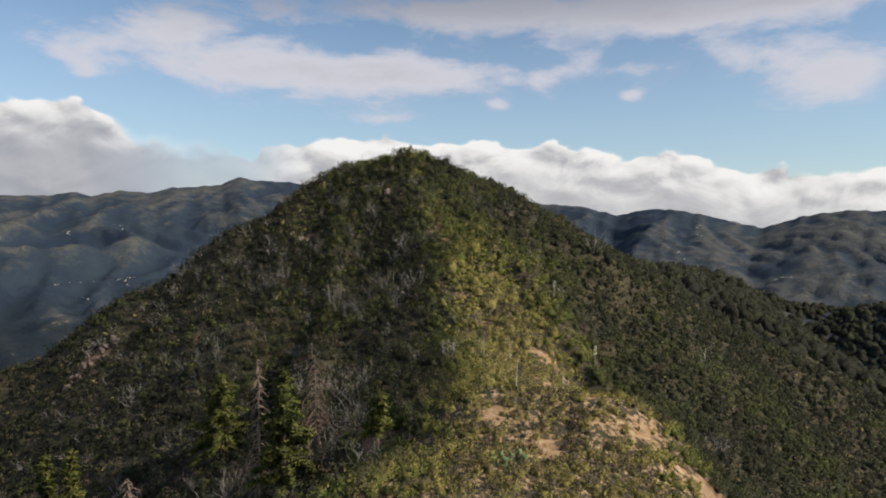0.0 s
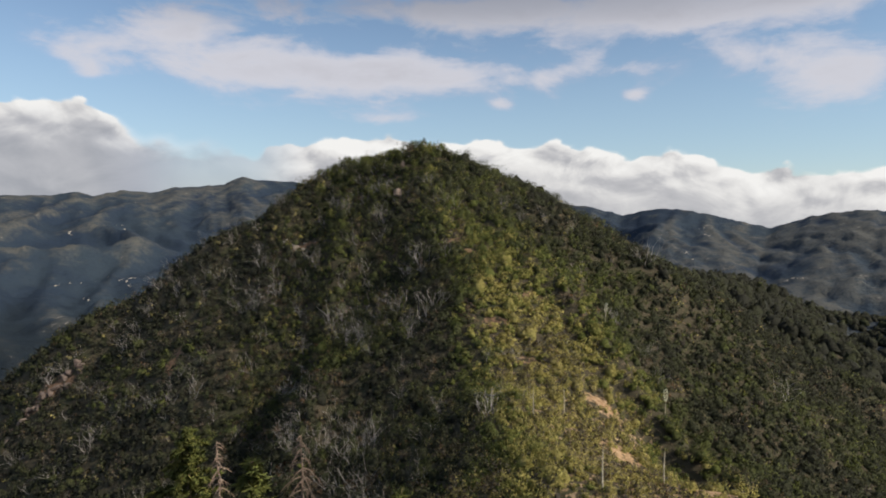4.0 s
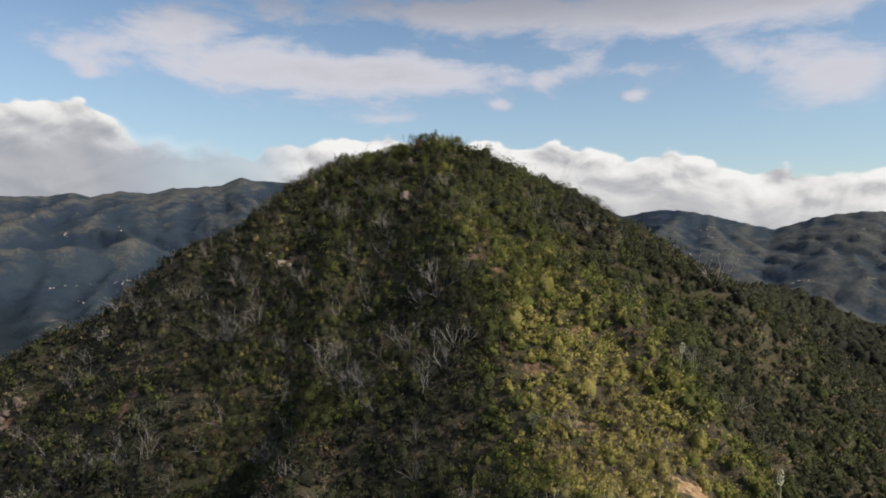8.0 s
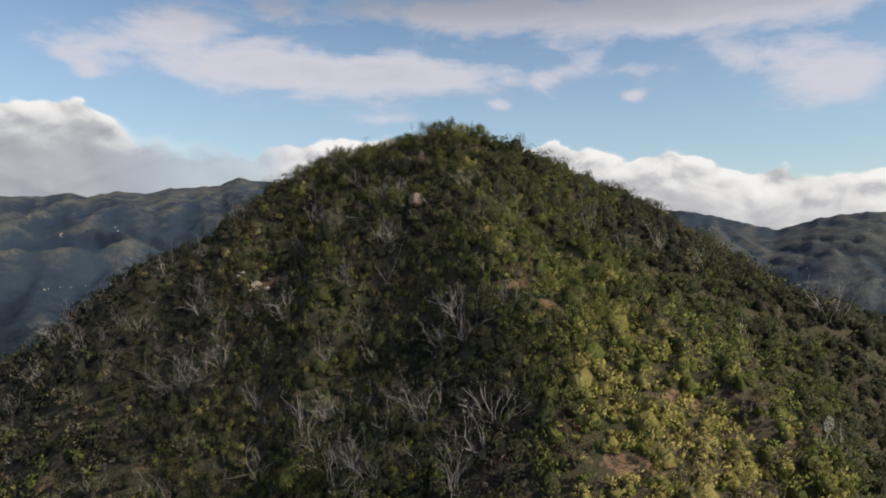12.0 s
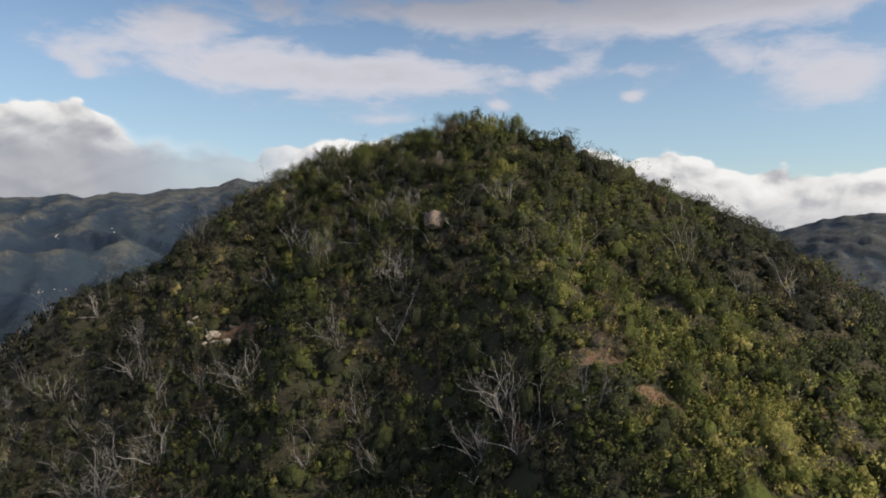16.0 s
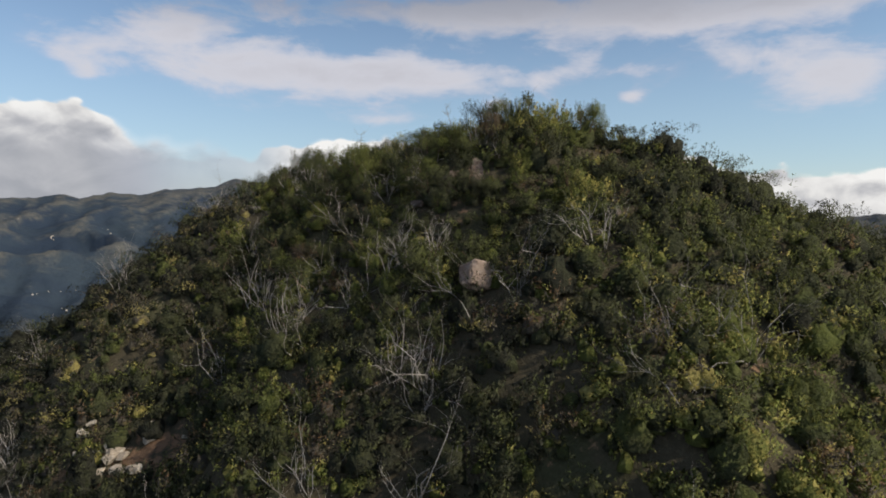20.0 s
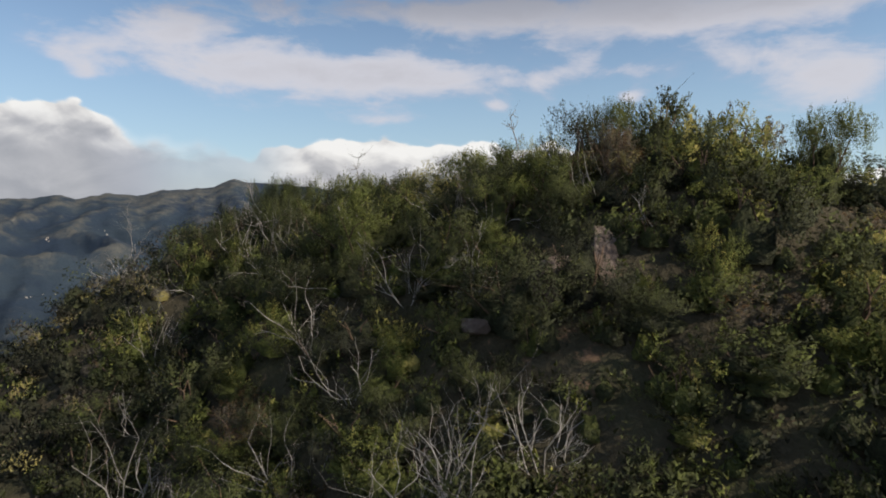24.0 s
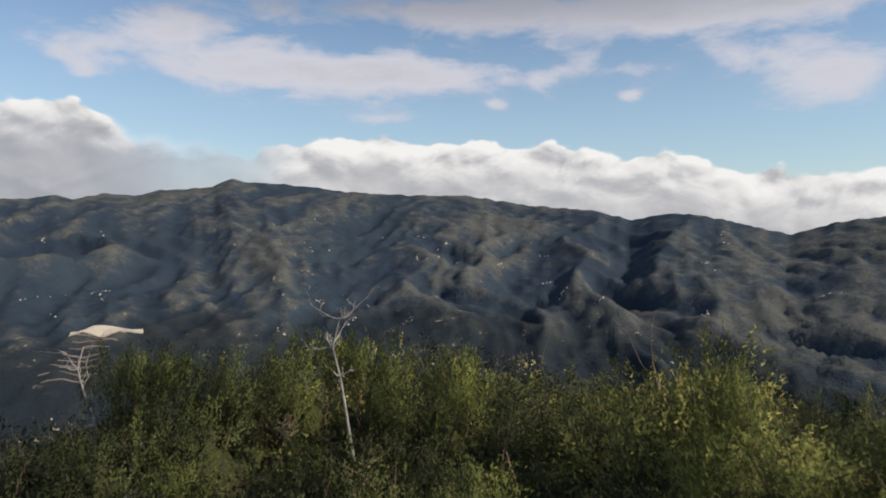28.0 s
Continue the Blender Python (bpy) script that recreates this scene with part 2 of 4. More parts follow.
def leaf_material():
    m, n = material("chaparral_leaves")
    geo = n.node("ShaderNodeNewGeometry")
    tone, mass = n.node("ShaderNodeAttribute"), n.node("ShaderNodeAttribute")
    tone.attribute_name, mass.attribute_name = "tone", "mass"
    solid = mass.outputs["Fac"]
    island, pos = geo.outputs["Random Per Island"], geo.outputs["Position"]
    one = n.node("ShaderNodeObjectInfo").outputs["Random"]
    tuft, leaf = n.noise(pos, 3.2, 3.0, 0.6), n.noise(pos, 13.0, 3.0, 0.7)
    t = n.math("ADD", tone.outputs["Fac"], n.math("MULTIPLY", n.math("SUBTRACT", island, 0.5), 0.11))
    t = n.math("ADD", t, n.math("MULTIPLY", n.math("SUBTRACT", one, 0.5), 0.10))
    t = n.math("ADD", t, n.math("MULTIPLY", n.math("SUBTRACT", tuft, 0.5), 0.15))
    t = n.math("ADD", t, n.math("MULTIPLY", n.math("MULTIPLY", n.math("SUBTRACT", leaf, 0.5), 0.30), solid))
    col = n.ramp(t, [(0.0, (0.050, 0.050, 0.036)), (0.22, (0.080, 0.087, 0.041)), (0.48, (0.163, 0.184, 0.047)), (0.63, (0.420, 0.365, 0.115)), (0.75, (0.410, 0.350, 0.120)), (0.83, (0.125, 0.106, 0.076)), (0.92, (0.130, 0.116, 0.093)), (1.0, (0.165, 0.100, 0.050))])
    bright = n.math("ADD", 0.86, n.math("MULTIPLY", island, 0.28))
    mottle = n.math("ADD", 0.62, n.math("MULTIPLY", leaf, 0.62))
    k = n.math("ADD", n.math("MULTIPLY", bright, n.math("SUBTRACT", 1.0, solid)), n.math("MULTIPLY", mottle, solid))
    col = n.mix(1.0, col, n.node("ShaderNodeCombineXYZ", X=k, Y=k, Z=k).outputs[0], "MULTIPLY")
    bump = n.math("MULTIPLY", n.math("ADD", leaf, n.math("MULTIPLY", tuft, 1.5)), solid)
    finish(n, col, 0.8, bump, 0.9, 0.16, spec=0.12, glow=0.28)
    return m


def wood_material(name, a, b, scale=14.0):
    m, n = material(name)
    pos = n.node("ShaderNodeNewGeometry").outputs["Position"]
    one = n.node("ShaderNodeObjectInfo").outputs["Random"]
    g = n.noise(pos, scale, 5.0, 0.65)
    s = n.noise(pos, 1.7, 3.0)
    col = n.mix(n.step(g, 0.3, 0.7), (*a, 1), (*b, 1))
    k = n.math("ADD", 0.55, n.math("ADD", n.math("MULTIPLY", one, 0.45), n.math("MULTIPLY", s, 0.4)))
    col = n.mix(1.0, col, n.node("ShaderNodeCombineXYZ", X=k, Y=k, Z=k).outputs[0], "MULTIPLY")
    finish(n, col, 0.85, g, 0.4, 0.02)
    return m


def rock_material(name, a, b, c):
    m, n = material(name)
    pos = n.node("ShaderNodeNewGeometry").outputs["Position"]
    f, g, h = n.noise(pos, 1.2, 5.0), n.noise(pos, 5.0, 6.0, 0.7), n.noise(pos, 28.0, 4.0, 0.7)
    col = n.mix(n.step(f, 0.35, 0.65), (*a, 1), (*b, 1))
    col = n.mix(n.step(g, 0.5, 0.7, 0.0, 0.7), col, (*c, 1))
    col = n.mix(n.step(h, 0.5, 0.75, 0.0, 0.4), col, (0.09, 0.08, 0.07, 1))
    finish(n, col, 0.9, n.math("ADD", g, n.math("MULTIPLY", h, 0.4)), 0.8, 0.08)
    return m


GROUND, LEAF = ground_material(), leaf_material()
DEADWOOD = wood_material("weathered_wood", (0.25, 0.22, 0.195), (0.47, 0.435, 0.39))
BARK = wood_material("bark", (0.09, 0.06, 0.04), (0.20, 0.135, 0.09))
REDBARK = wood_material("dry_branch", (0.20, 0.13, 0.09), (0.36, 0.27, 0.20))
ROCK = rock_material("weathered_rock", (0.125, 0.09, 0.073), (0.19, 0.145, 0.118), (0.26, 0.215, 0.18))
TANROCK = rock_material("tan_rock", (0.24, 0.165, 0.125), (0.36, 0.27, 0.21), (0.44, 0.37, 0.30))
PALEROCK = rock_material("pale_rock", (0.36, 0.30, 0.23), (0.52, 0.46, 0.37), (0.62, 0.58, 0.50))


# ---- the land ----
def lattice(ix, iy, seed):
    h = (ix.astype(np.int64) * 374761393 + iy.astype(np.int64) * 668265263 + seed * 974634777) & 0x7FFFFFFF
    h = (h ^ (h >> 13)) * 1274126177 & 0x7FFFFFFF
    return ((h ^ (h >> 16)) & 0xFFFF) / 65535.0 * 6.28318


def perlin(x, y, seed=0):
    ix, iy = np.floor(x), np.floor(y)
    fx, fy = x - ix, y - iy
    u, v = fx * fx * fx * (fx * (fx * 6 - 15) + 10), fy * fy * fy * (fy * (fy * 6 - 15) + 10)
    out = []
    for dx in (0, 1):
        for dy in (0, 1):
            a = lattice(ix + dx, iy + dy, seed)
            out.append(np.cos(a) * (fx - dx) + np.sin(a) * (fy - dy))
    return 1.4 * ((out[0] * (1 - v) + out[1] * v) * (1 - u) + (out[2] * (1 - v) + out[3] * v) * u)


def fractal(x, y, octaves=4, seed=0, gain=0.5):
    s, k = 0.0, 1.0
    for i in range(octaves):
        s = s + k * perlin(x * 2 ** i, y * 2 ** i, seed + 7 * i)
        k *= gain
    return s


# ridge lines: x, y, height of the crest, fall to the left and to the right of the line
SPUR = [(14, -60, 10, 0.5, 0.5), (2, 10, 17.5, 0.6, 0.6), (3, 38, 19.01, 0.66, 0.58), (2, 55, 18.08, 0.6, 0.64), (1, 66, 18.5, 0.76, 0.59), (-1, 76, 25.73, 0.89, 0.37), (-3, 86, 32.7, 0.81, 0.47), (-5, 94.5, 36, 0.65, 0.6)]
WEST = [(-5, 94.5, 36, 0.62, 0.49), (-17, 103, 37.09, 0.58, 0.61), (-32, 97, 26.4, 0.99, 0.59), (-51, 99, 16.8, 1.05, 0.6), (-75, 100, 2.3, 0.94, 0.6), (-140, 110, -40, 0.5, 0.5)]
EAST = [(-5, 94.5, 36, 0.4, 0.83), (0.5, 93, 37.93, 0.38, 0.82), (5.5, 92.5, 35.1, 0.49, 0.6), (10, 92, 32.8, 0.5, 0.42), (19, 91, 28.3, 0.5, 0.43), (27, 89, 23.0, 0.5, 0.73), (50, 90, 8.7, 0.5, 0.67), (95, 85, -15, 0.5, 0.5)]
BACK = [(-17, 103, 37.09, 0.4, 0.57), (-5, 104, 36.23, 0.41, 0.51), (7, 101, 33.45, 0.5, 0.6)]
NORTH = [(-5, 94.5, 36, 0.5, 0.5), (18, 108, 27, 0.5, 0.5), (42, 121, 18.5, 0.5, 0.5), (95, 182, 5.5, 0.5, 0.5), (125, 166, 6, 0.5, 0.5), (230, 150, -8, 0.5, 0.5)]
# knolls and hollows: x, y, half widths, height
KNOLLS = [(13.5, 39, 5, 10, 3.0), (-15, 73, 7, 7, -5.2), (21.5, 81, 5, 4, 3.0), (-6, 94.2, 5, 4, 0.55), (-12.5, 94.5, 3.5, 3.5, 1.6), (-17.5, 104.5, 4.5, 4, -1.1), (-24, 91, 4, 4, 1.7), (-3, 87.5, 3, 3, 0.8), (-9.3, 98.3, 3, 2.6, 0.85), (-34, 97, 11, 5, 1.6), (7.5, 88, 4, 4, 0.8), (16.5, 60, 4.5, 6, -2.4), (-19, 101, 3, 3, -0.5), (-4, 95.5, 3.5, 3, 0.4),
          (1.5, 70.5, 5, 8, 0.9), (10.6, 58.7, 3.5, 4, 1.1), (-9.5, 79, 4, 4, -1.6), (-6.5, 77.5, 3, 3, -0.7), (-10, 60, 5, 6, -1.6), (4, 32, 6, 6, -0.8), (-33.7, 80.8, 5, 5, -0.7),
          (-5.2, 26, 4.5, 4.4, 3.1), (0, 29, 4, 3, 0.5), (-3.5, 37, 3, 3, -1.3), (2, 33, 3, 2.5, -0.5), (-6.5, 41, 4, 4, -0.6)]
# the skyline of the far range: azimuth, slope of sight
SKYLINE = [(-0.641, 0.0121), (-0.604, 0.014), (-0.577, 0.0182), (-0.554, 0.012), (-0.518, 0.0221), (-0.478, 0.0184), (-0.439, 0.0265), (-0.367, 0.0326),
           (-0.352, 0.0418), (-0.34, 0.0455), (-0.328, 0.0440), (-0.316, 0.0413), (-0.219, 0.0351), (-0.155, 0.0261), (-0.08, 0.0216), (0.044, 0.0207), (0.129, 0.0055), (0.248, -0.0038),
           (0.31, -0.0192), (0.365, -0.0081), (0.41, -0.0106), (0.481, -0.0255), (0.53, -0.038), (0.593, -0.0191), (0.642, -0.0108)]


def ridge(x, y, pts, w=3.0, cap=1.0):
    dist, value = [], []
    for i, (a, b) in enumerate(zip(pts[:-1], pts[1:])):
        dx, dy = b[0] - a[0], b[1] - a[1]
        span = math.hypot(dx, dy)
        raw = ((x - a[0]) * dx + (y - a[1]) * dy) / span ** 2
        s = np.clip(raw, 0, 1)
        ex, ey = x - a[0] - s * dx, y - a[1] - s * dy
        d = np.hypot(ex, ey)
        side = 0.5 + 0.5 * np.clip((dx * ey - dy * ex) / span / 6, -1, 1)
        k = (a[3] + (b[3] - a[3]) * s) * side + (a[4] + (b[4] - a[4]) * s) * (1 - side)
        out = ((i == 0) * np.clip(-raw * span, 0, None) + (i == len(pts) - 2) * np.clip((raw - 1) * span, 0, None)) / (d + 0.01)
        k = k + (np.maximum(k, cap) - k) * np.clip(6 * out, 0, 1)
        dist.append(d)
        value.append(a[2] + (b[2] - a[2]) * s - k * (np.sqrt(d * d + w * w) - w))
    dist, value = np.stack(dist), np.stack(value)
    weight = np.exp(-(dist - dist.min(0)) / 4.0)
    return (value * weight).sum(0) / weight.sum(0)


def spurs(x, y):
    """Spurs that run down from the far crest, with side ribs and gullies between them."""
    wx, wy = x + 60 * perlin(x / 330, y / 330, 31), y + 60 * perlin(x / 330, y / 330, 32)
    sway = 0.9 * perlin(y / 520, x / 900, 33) + 0.35 * perlin(y / 190, x / 300, 34)
    main = perlin(wx / 215 + sway, wy / 2200, 12)
    big = 1.12 - np.sqrt(main ** 2 * 4.8 + 0.006)
    left = 1.1 - np.sqrt(perlin(wx / 85 + wy / 130 + sway, wy / 900, 13) ** 2 * 4.8 + 0.004)
    right = 1.1 - np.sqrt(perlin(wx / 85 - wy / 130 - sway, wy / 900, 14) ** 2 * 4.8 + 0.004)
    fine = 1.1 - np.sqrt(perlin(wx / 38 + sway, wy / 210, 17) ** 2 * 4.8 + 0.004)
    k = 0.5 + 0.5 * np.tanh(main * 9)
    return big, left * k + right * (1 - k), fine


def far_land(x, y):
    th, r = np.arctan2(x + 12, y - 90), np.hypot(x + 12, y - 90)
    az, sl = np.array(SKYLINE).T
    reach = np.interp(th, [-0.7, -0.3, 0.1, 0.35, 0.65], [1750, 1950, 1800, 1500, 1350])
    crest = 40 + np.interp(th, az, sl) * reach + fractal(th * 60, r * 0 + 3.3, 3, 5) * 3.5
    t = r / reach
    s = np.clip((t - 0.28) / 0.72, 0, 1)
    shape = np.sin(np.pi * np.clip(s, 0, 1)) ** 0.75
    big, rib, fine = spurs(x, y)
    h = -185 + (crest + 185) * s ** 1.15 + shape * (25 * (big - 0.4) + 13 * (rib - 0.4) * np.clip(1.3 - big, 0.3, 1) + 6 * (fine - 0.4) + 5 * fractal(x / 30, y / 30, 3, 19))
    h = np.where(t > 1, crest - (t - 1) * reach * 0.35, h)
    front = np.clip((np.cos(th) + 0.1) / 0.5, 0, 1)
    other = -150 + 40 * fractal(x / 320, y / 320, 4, 3)
    return h * front + other * (1 - front)


def height(x, y):
    parts = np.stack([ridge(x, y, p) for p in (SPUR, WEST, EAST, BACK, NORTH)])
    top = parts.max(0)
    h = top + 1.6 * np.log(np.exp((parts - top) / 1.6).sum(0)) - 0.8
    for a, b, u, v, k in KNOLLS:
        h = h + k * np.exp(-((x - a) / u) ** 2 - ((y - b) / v) ** 2)
    r = np.hypot(x + 5, y - 80)
    rough = np.clip(r / 120, 0, 1)
    h = h + 0.7 * fractal(x / 9, y / 9, 3, 21) + 0.12 * perlin(x / 0.9, y / 0.9, 23) + rough * 9 * fractal(x / 70, y / 70, 4, 25) * np.clip((r - 70) / 60, 0, 1)
    f = far_land(x, y)
    m = np.maximum(h, f)
    return m + 6 * np.log(np.exp((h - m) / 6) + np.exp((f - m) / 6)) * np.clip((r - 90) / 80, 0, 1)


# bare soil: x, y, radius across, radius along, amount
BARE = [(11, 41, 7, 14, 0.42), (8.6, 44.5, 1.5, 2.4, 0.8), (10.5, 40.5, 1.7, 2.2, 0.85), (12.8, 36.5, 1.7, 2.2, 0.85), (15.5, 33, 2.0, 2.4, 0.9), (19, 30, 2.4, 2.6, 0.85), (10.4, 59, 1.5, 1.4, 0.9), (9.6, 51, 1.5, 2.6, 0.85), (12, 46, 1.6, 3.2, 0.8),
        (3.2, 36, 1.2, 2.0, 0.75), (6, 33, 1.4, 2.0, 0.8), (-4.5, 41, 1.7, 2.4, 0.8), (-1.5, 36, 1.4, 1.8, 0.7), (5, 62, 1.3, 0.9, 0.6), (2.3, 66, 1.3, 0.7, 0.75), (-0.9, 77.3, 1.1, 0.6, 0.75), (0.8, 75.3, 1.4, 0.55, 0.8),
        (-20, 88, 3.0, 0.9, 0.62), (-53.5, 88.6, 3.6, 1.6, 0.75), (-34, 80.5, 0.9, 2.4, 0.8), (-13, 77.5, 0.7, 0.9, 0.7), (6, 70, 1.2, 0.6, 0.6), (-8.3, 90.4, 0.5, 0.4, 0.5), (-8, 85.6, 0.6, 0.5, 0.6), (7.0, 55, 1.2, 1.6, 0.6)]


def bareness(x, y):
    s = np.zeros(np.shape(x))
    for a, b, u, v, k in BARE:
        s = np.maximum(s, k * np.exp(-(((x - a) / u) ** 2 + ((y - b) / v) ** 2)))
    return s + 0.30 * s * perlin(np.asarray(x) / 0.8, np.asarray(y) / 0.8, 43) + 0.16 * perlin(np.asarray(x) / 2.3, np.asarray(y) / 2.3, 41)


def sandy(x, y):
    """The sunlit lower crest, where sand shows between low shrubs."""
    mid = np.interp(y, [18, 38, 55, 76, 96], [2, 3, 2, -1, -5])
    reach = 1 + 8 * np.clip((42 - y) / 8, 0, 1)
    return np.clip((66 - y) / 8, 0, 1) * np.clip((y - 12) / 10, 0, 1) * np.clip((x - mid + reach) / 4, 0, 1) * np.clip((mid + 15 - x) / 4, 0, 1)


def mesh_of(name, verts, faces, mat, smooth=False, normals=None, **values):
    """A mesh from arrays. faces: (n, k) corners, all of k corners."""
    me = bpy.data.meshes.new(name)
    verts, faces = np.asarray(verts, np.float32), np.asarray(faces, np.int32)
    me.vertices.add(len(verts))
    me.vertices.foreach_set("co", verts.ravel())
    me.loops.add(faces.size)
    me.loops.foreach_set("vertex_index", faces.ravel())
    me.polygons.add(len(faces))
    me.polygons.foreach_set("loop_start", np.arange(0, faces.size, faces.shape[1], dtype=np.int32))
    if smooth or normals is not None:
        me.polygons.foreach_set("use_smooth", np.ones(len(faces), bool))
    for key, v in values.items():
        me.attributes.new(key, "FLOAT", "POINT").data.foreach_set("value", np.asarray(v, np.float32))
    me.update(calc_edges=True)
    if normals is not None:
        me.normals_split_custom_set_from_vertices(np.asarray(normals, np.float32))
    me.materials.append(mat)
    return me


def build_ground():
    cx, cy = -5.0, 78.0
    front = np.linspace(radians(-60), radians(60), 350)
    rest = np.linspace(radians(60), radians(300), 152)[1:-1]
    th = np.concatenate([front, rest])
    r = [0.0]
    while r[-1] < 4700:
        r.append(r[-1] + (0.85 if r[-1] < 75 else min(max(0.85, (r[-1] - 75) * 0.03 + 0.85), 12.0 if r[-1] < 2100 else r[-1] * 0.08)))
    r = np.array(r)
    R, A = np.meshgrid(r, th, indexing="ij")
    x, y = cx + R * np.sin(A), cy + R * np.cos(A)
    z = height(x, y)
    n, m = R.shape
    i, j = np.meshgrid(np.arange(n - 1), np.arange(m), indexing="ij")
    k = (j + 1) % m
    quads = np.stack([i * m + j, (i + 1) * m + j, (i + 1) * m + k, i * m + k], -1).reshape(-1, 4)[:, ::-1]
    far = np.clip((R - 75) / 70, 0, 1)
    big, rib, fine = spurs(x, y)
    # dry marks spur crests: tinted as if sunlit, and where scars show
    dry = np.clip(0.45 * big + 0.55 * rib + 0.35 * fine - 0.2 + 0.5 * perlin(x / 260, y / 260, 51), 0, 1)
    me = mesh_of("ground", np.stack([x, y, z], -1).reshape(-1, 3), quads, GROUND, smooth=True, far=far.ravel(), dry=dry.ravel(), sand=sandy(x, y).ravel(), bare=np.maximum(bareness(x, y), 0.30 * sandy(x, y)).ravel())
    hub = new("ground", me)
    tagged(hub, "steep chaparral hillside of tan soil running out to far mountains", "ground", kind="structure")


build_ground()

# ---- growing things ----
rng = np.random.default_rng(11)


def z_at(x, y):
    return height(np.atleast_1d(np.asarray(x, float)), np.atleast_1d(np.asarray(y, float)))


def unit(v):
    return v / np.maximum(np.linalg.norm(v, axis=-1, keepdims=True), 1e-6)


def sprigs(base, radius, tall, count, long, wide, tone, gen, shoots=0, spread=1.0, heart=0.50, core=(6, 3)):
    """Leaf sprays of many shrubs at once: lobed crowns with ragged outlines. base (n, 3), radius, tall, tone (n,)."""
    n, lobes = len(base), 9
    ang = gen.uniform(0, 6.283, (n, lobes))
    out = np.sqrt(gen.uniform(0.02, 1.0, (n, lobes))) * 0.86
    up = gen.uniform(0.12, 0.80, (n, lobes)) * (1.05 - 0.45 * out ** 2)
    centre = np.stack([np.cos(ang) * out * radius[:, None], np.sin(ang) * out * radius[:, None], up * tall[:, None]], -1)
    size = gen.uniform(0.20, 0.44, (n, lobes)) * radius[:, None]
    pick = gen.integers(0, lobes, (n, count))
    row = np.arange(n)[:, None]
    way = gen.normal(size=(n, count, 3))
    way[..., 2] = np.abs(way[..., 2] + 0.35) - 0.25
    way = unit(way)
    r = size[row, pick] * gen.uniform(0.45, 1.12, (n, count)) ** 0.6
    p = centre[row, pick] + way * r[..., None] * np.array([1, 1, 1.05])
    p[..., 2] = np.maximum(p[..., 2], 0.03)
    if shoots:   # leaves gather along short upright shoots
        which = gen.integers(0, shoots, (n, count))
        p, way = p[row, which], way[row, which]
        pick = pick[row, which]
        axis = unit(way * 0.6 + np.array([0, 0, 0.6]) + gen.normal(size=(n, count, 3)) * 0.12)
        along = gen.uniform(-1, 1, (n, count, 1))
        p = p + (axis * along * 0.22 + gen.normal(size=(n, count, 3)) * (0.040 - 0.026 * along)) * spread
        d = unit(axis + gen.normal(size=(n, count, 3)) * 0.5)
    else:
        d = unit(way * 0.55 + np.array([0, 0, 0.6]) + gen.normal(size=(n, count, 3)) * 0.5)
    side = unit(np.cross(d, gen.normal(size=(n, count, 3))))
    ln = (long * gen.uniform(0.55, 1.45, (n, count)))[..., None]
    wd = (wide * gen.uniform(0.6, 1.4, (n, count)))[..., None]
    # leaves of a lobe and of a crown take the light together
    dome = unit(p / np.stack([radius, radius, 0.9 * tall], -1)[:, None, :])
    around = unit(way * 0.45 + dome * 0.5 + np.array([0, 0, 0.2]) + gen.normal(size=(n, count, 3)) * 0.12)
    p = p + base[:, None, :]
    v = np.stack([p - d * ln * 0.45 - side * wd * 0.5, p - d * ln * 0.25 + side * wd * 0.5, p + d * ln * 0.55], 2)
    back = (np.cross(v[..., 1, :] - v[..., 0, :], v[..., 2, :] - v[..., 0, :]) * around).sum(-1) < 0
    v[back] = v[back][:, [0, 2, 1]]
    v = v.reshape(-1, 3)
    # lobes differ a little; the tops are yellower, sunlit tips put into the tone
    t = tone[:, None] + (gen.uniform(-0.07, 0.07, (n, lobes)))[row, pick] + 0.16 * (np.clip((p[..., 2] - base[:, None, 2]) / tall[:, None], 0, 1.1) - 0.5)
    if shoots:
        t = t + gen.normal(0, 0.06, (n, shoots))[row, which]
    cv, cf, ct, cn = hearts(base, radius * heart * np.where(tone > 0.82, 0.6, 1), tall * heart * np.where(tone > 0.82, 0.6, 1), tone, gen, *core)
    f = np.concatenate([np.arange(len(v)).reshape(-1, 3), cf + len(v)])
    mass = np.concatenate([np.zeros(len(v)), np.ones(len(cv))])
    return np.concatenate([v, cv]), f, np.concatenate([np.repeat(t.ravel(), 3), ct]), np.concatenate([np.repeat(around.reshape(-1, 3), 3, 0), cn]), mass


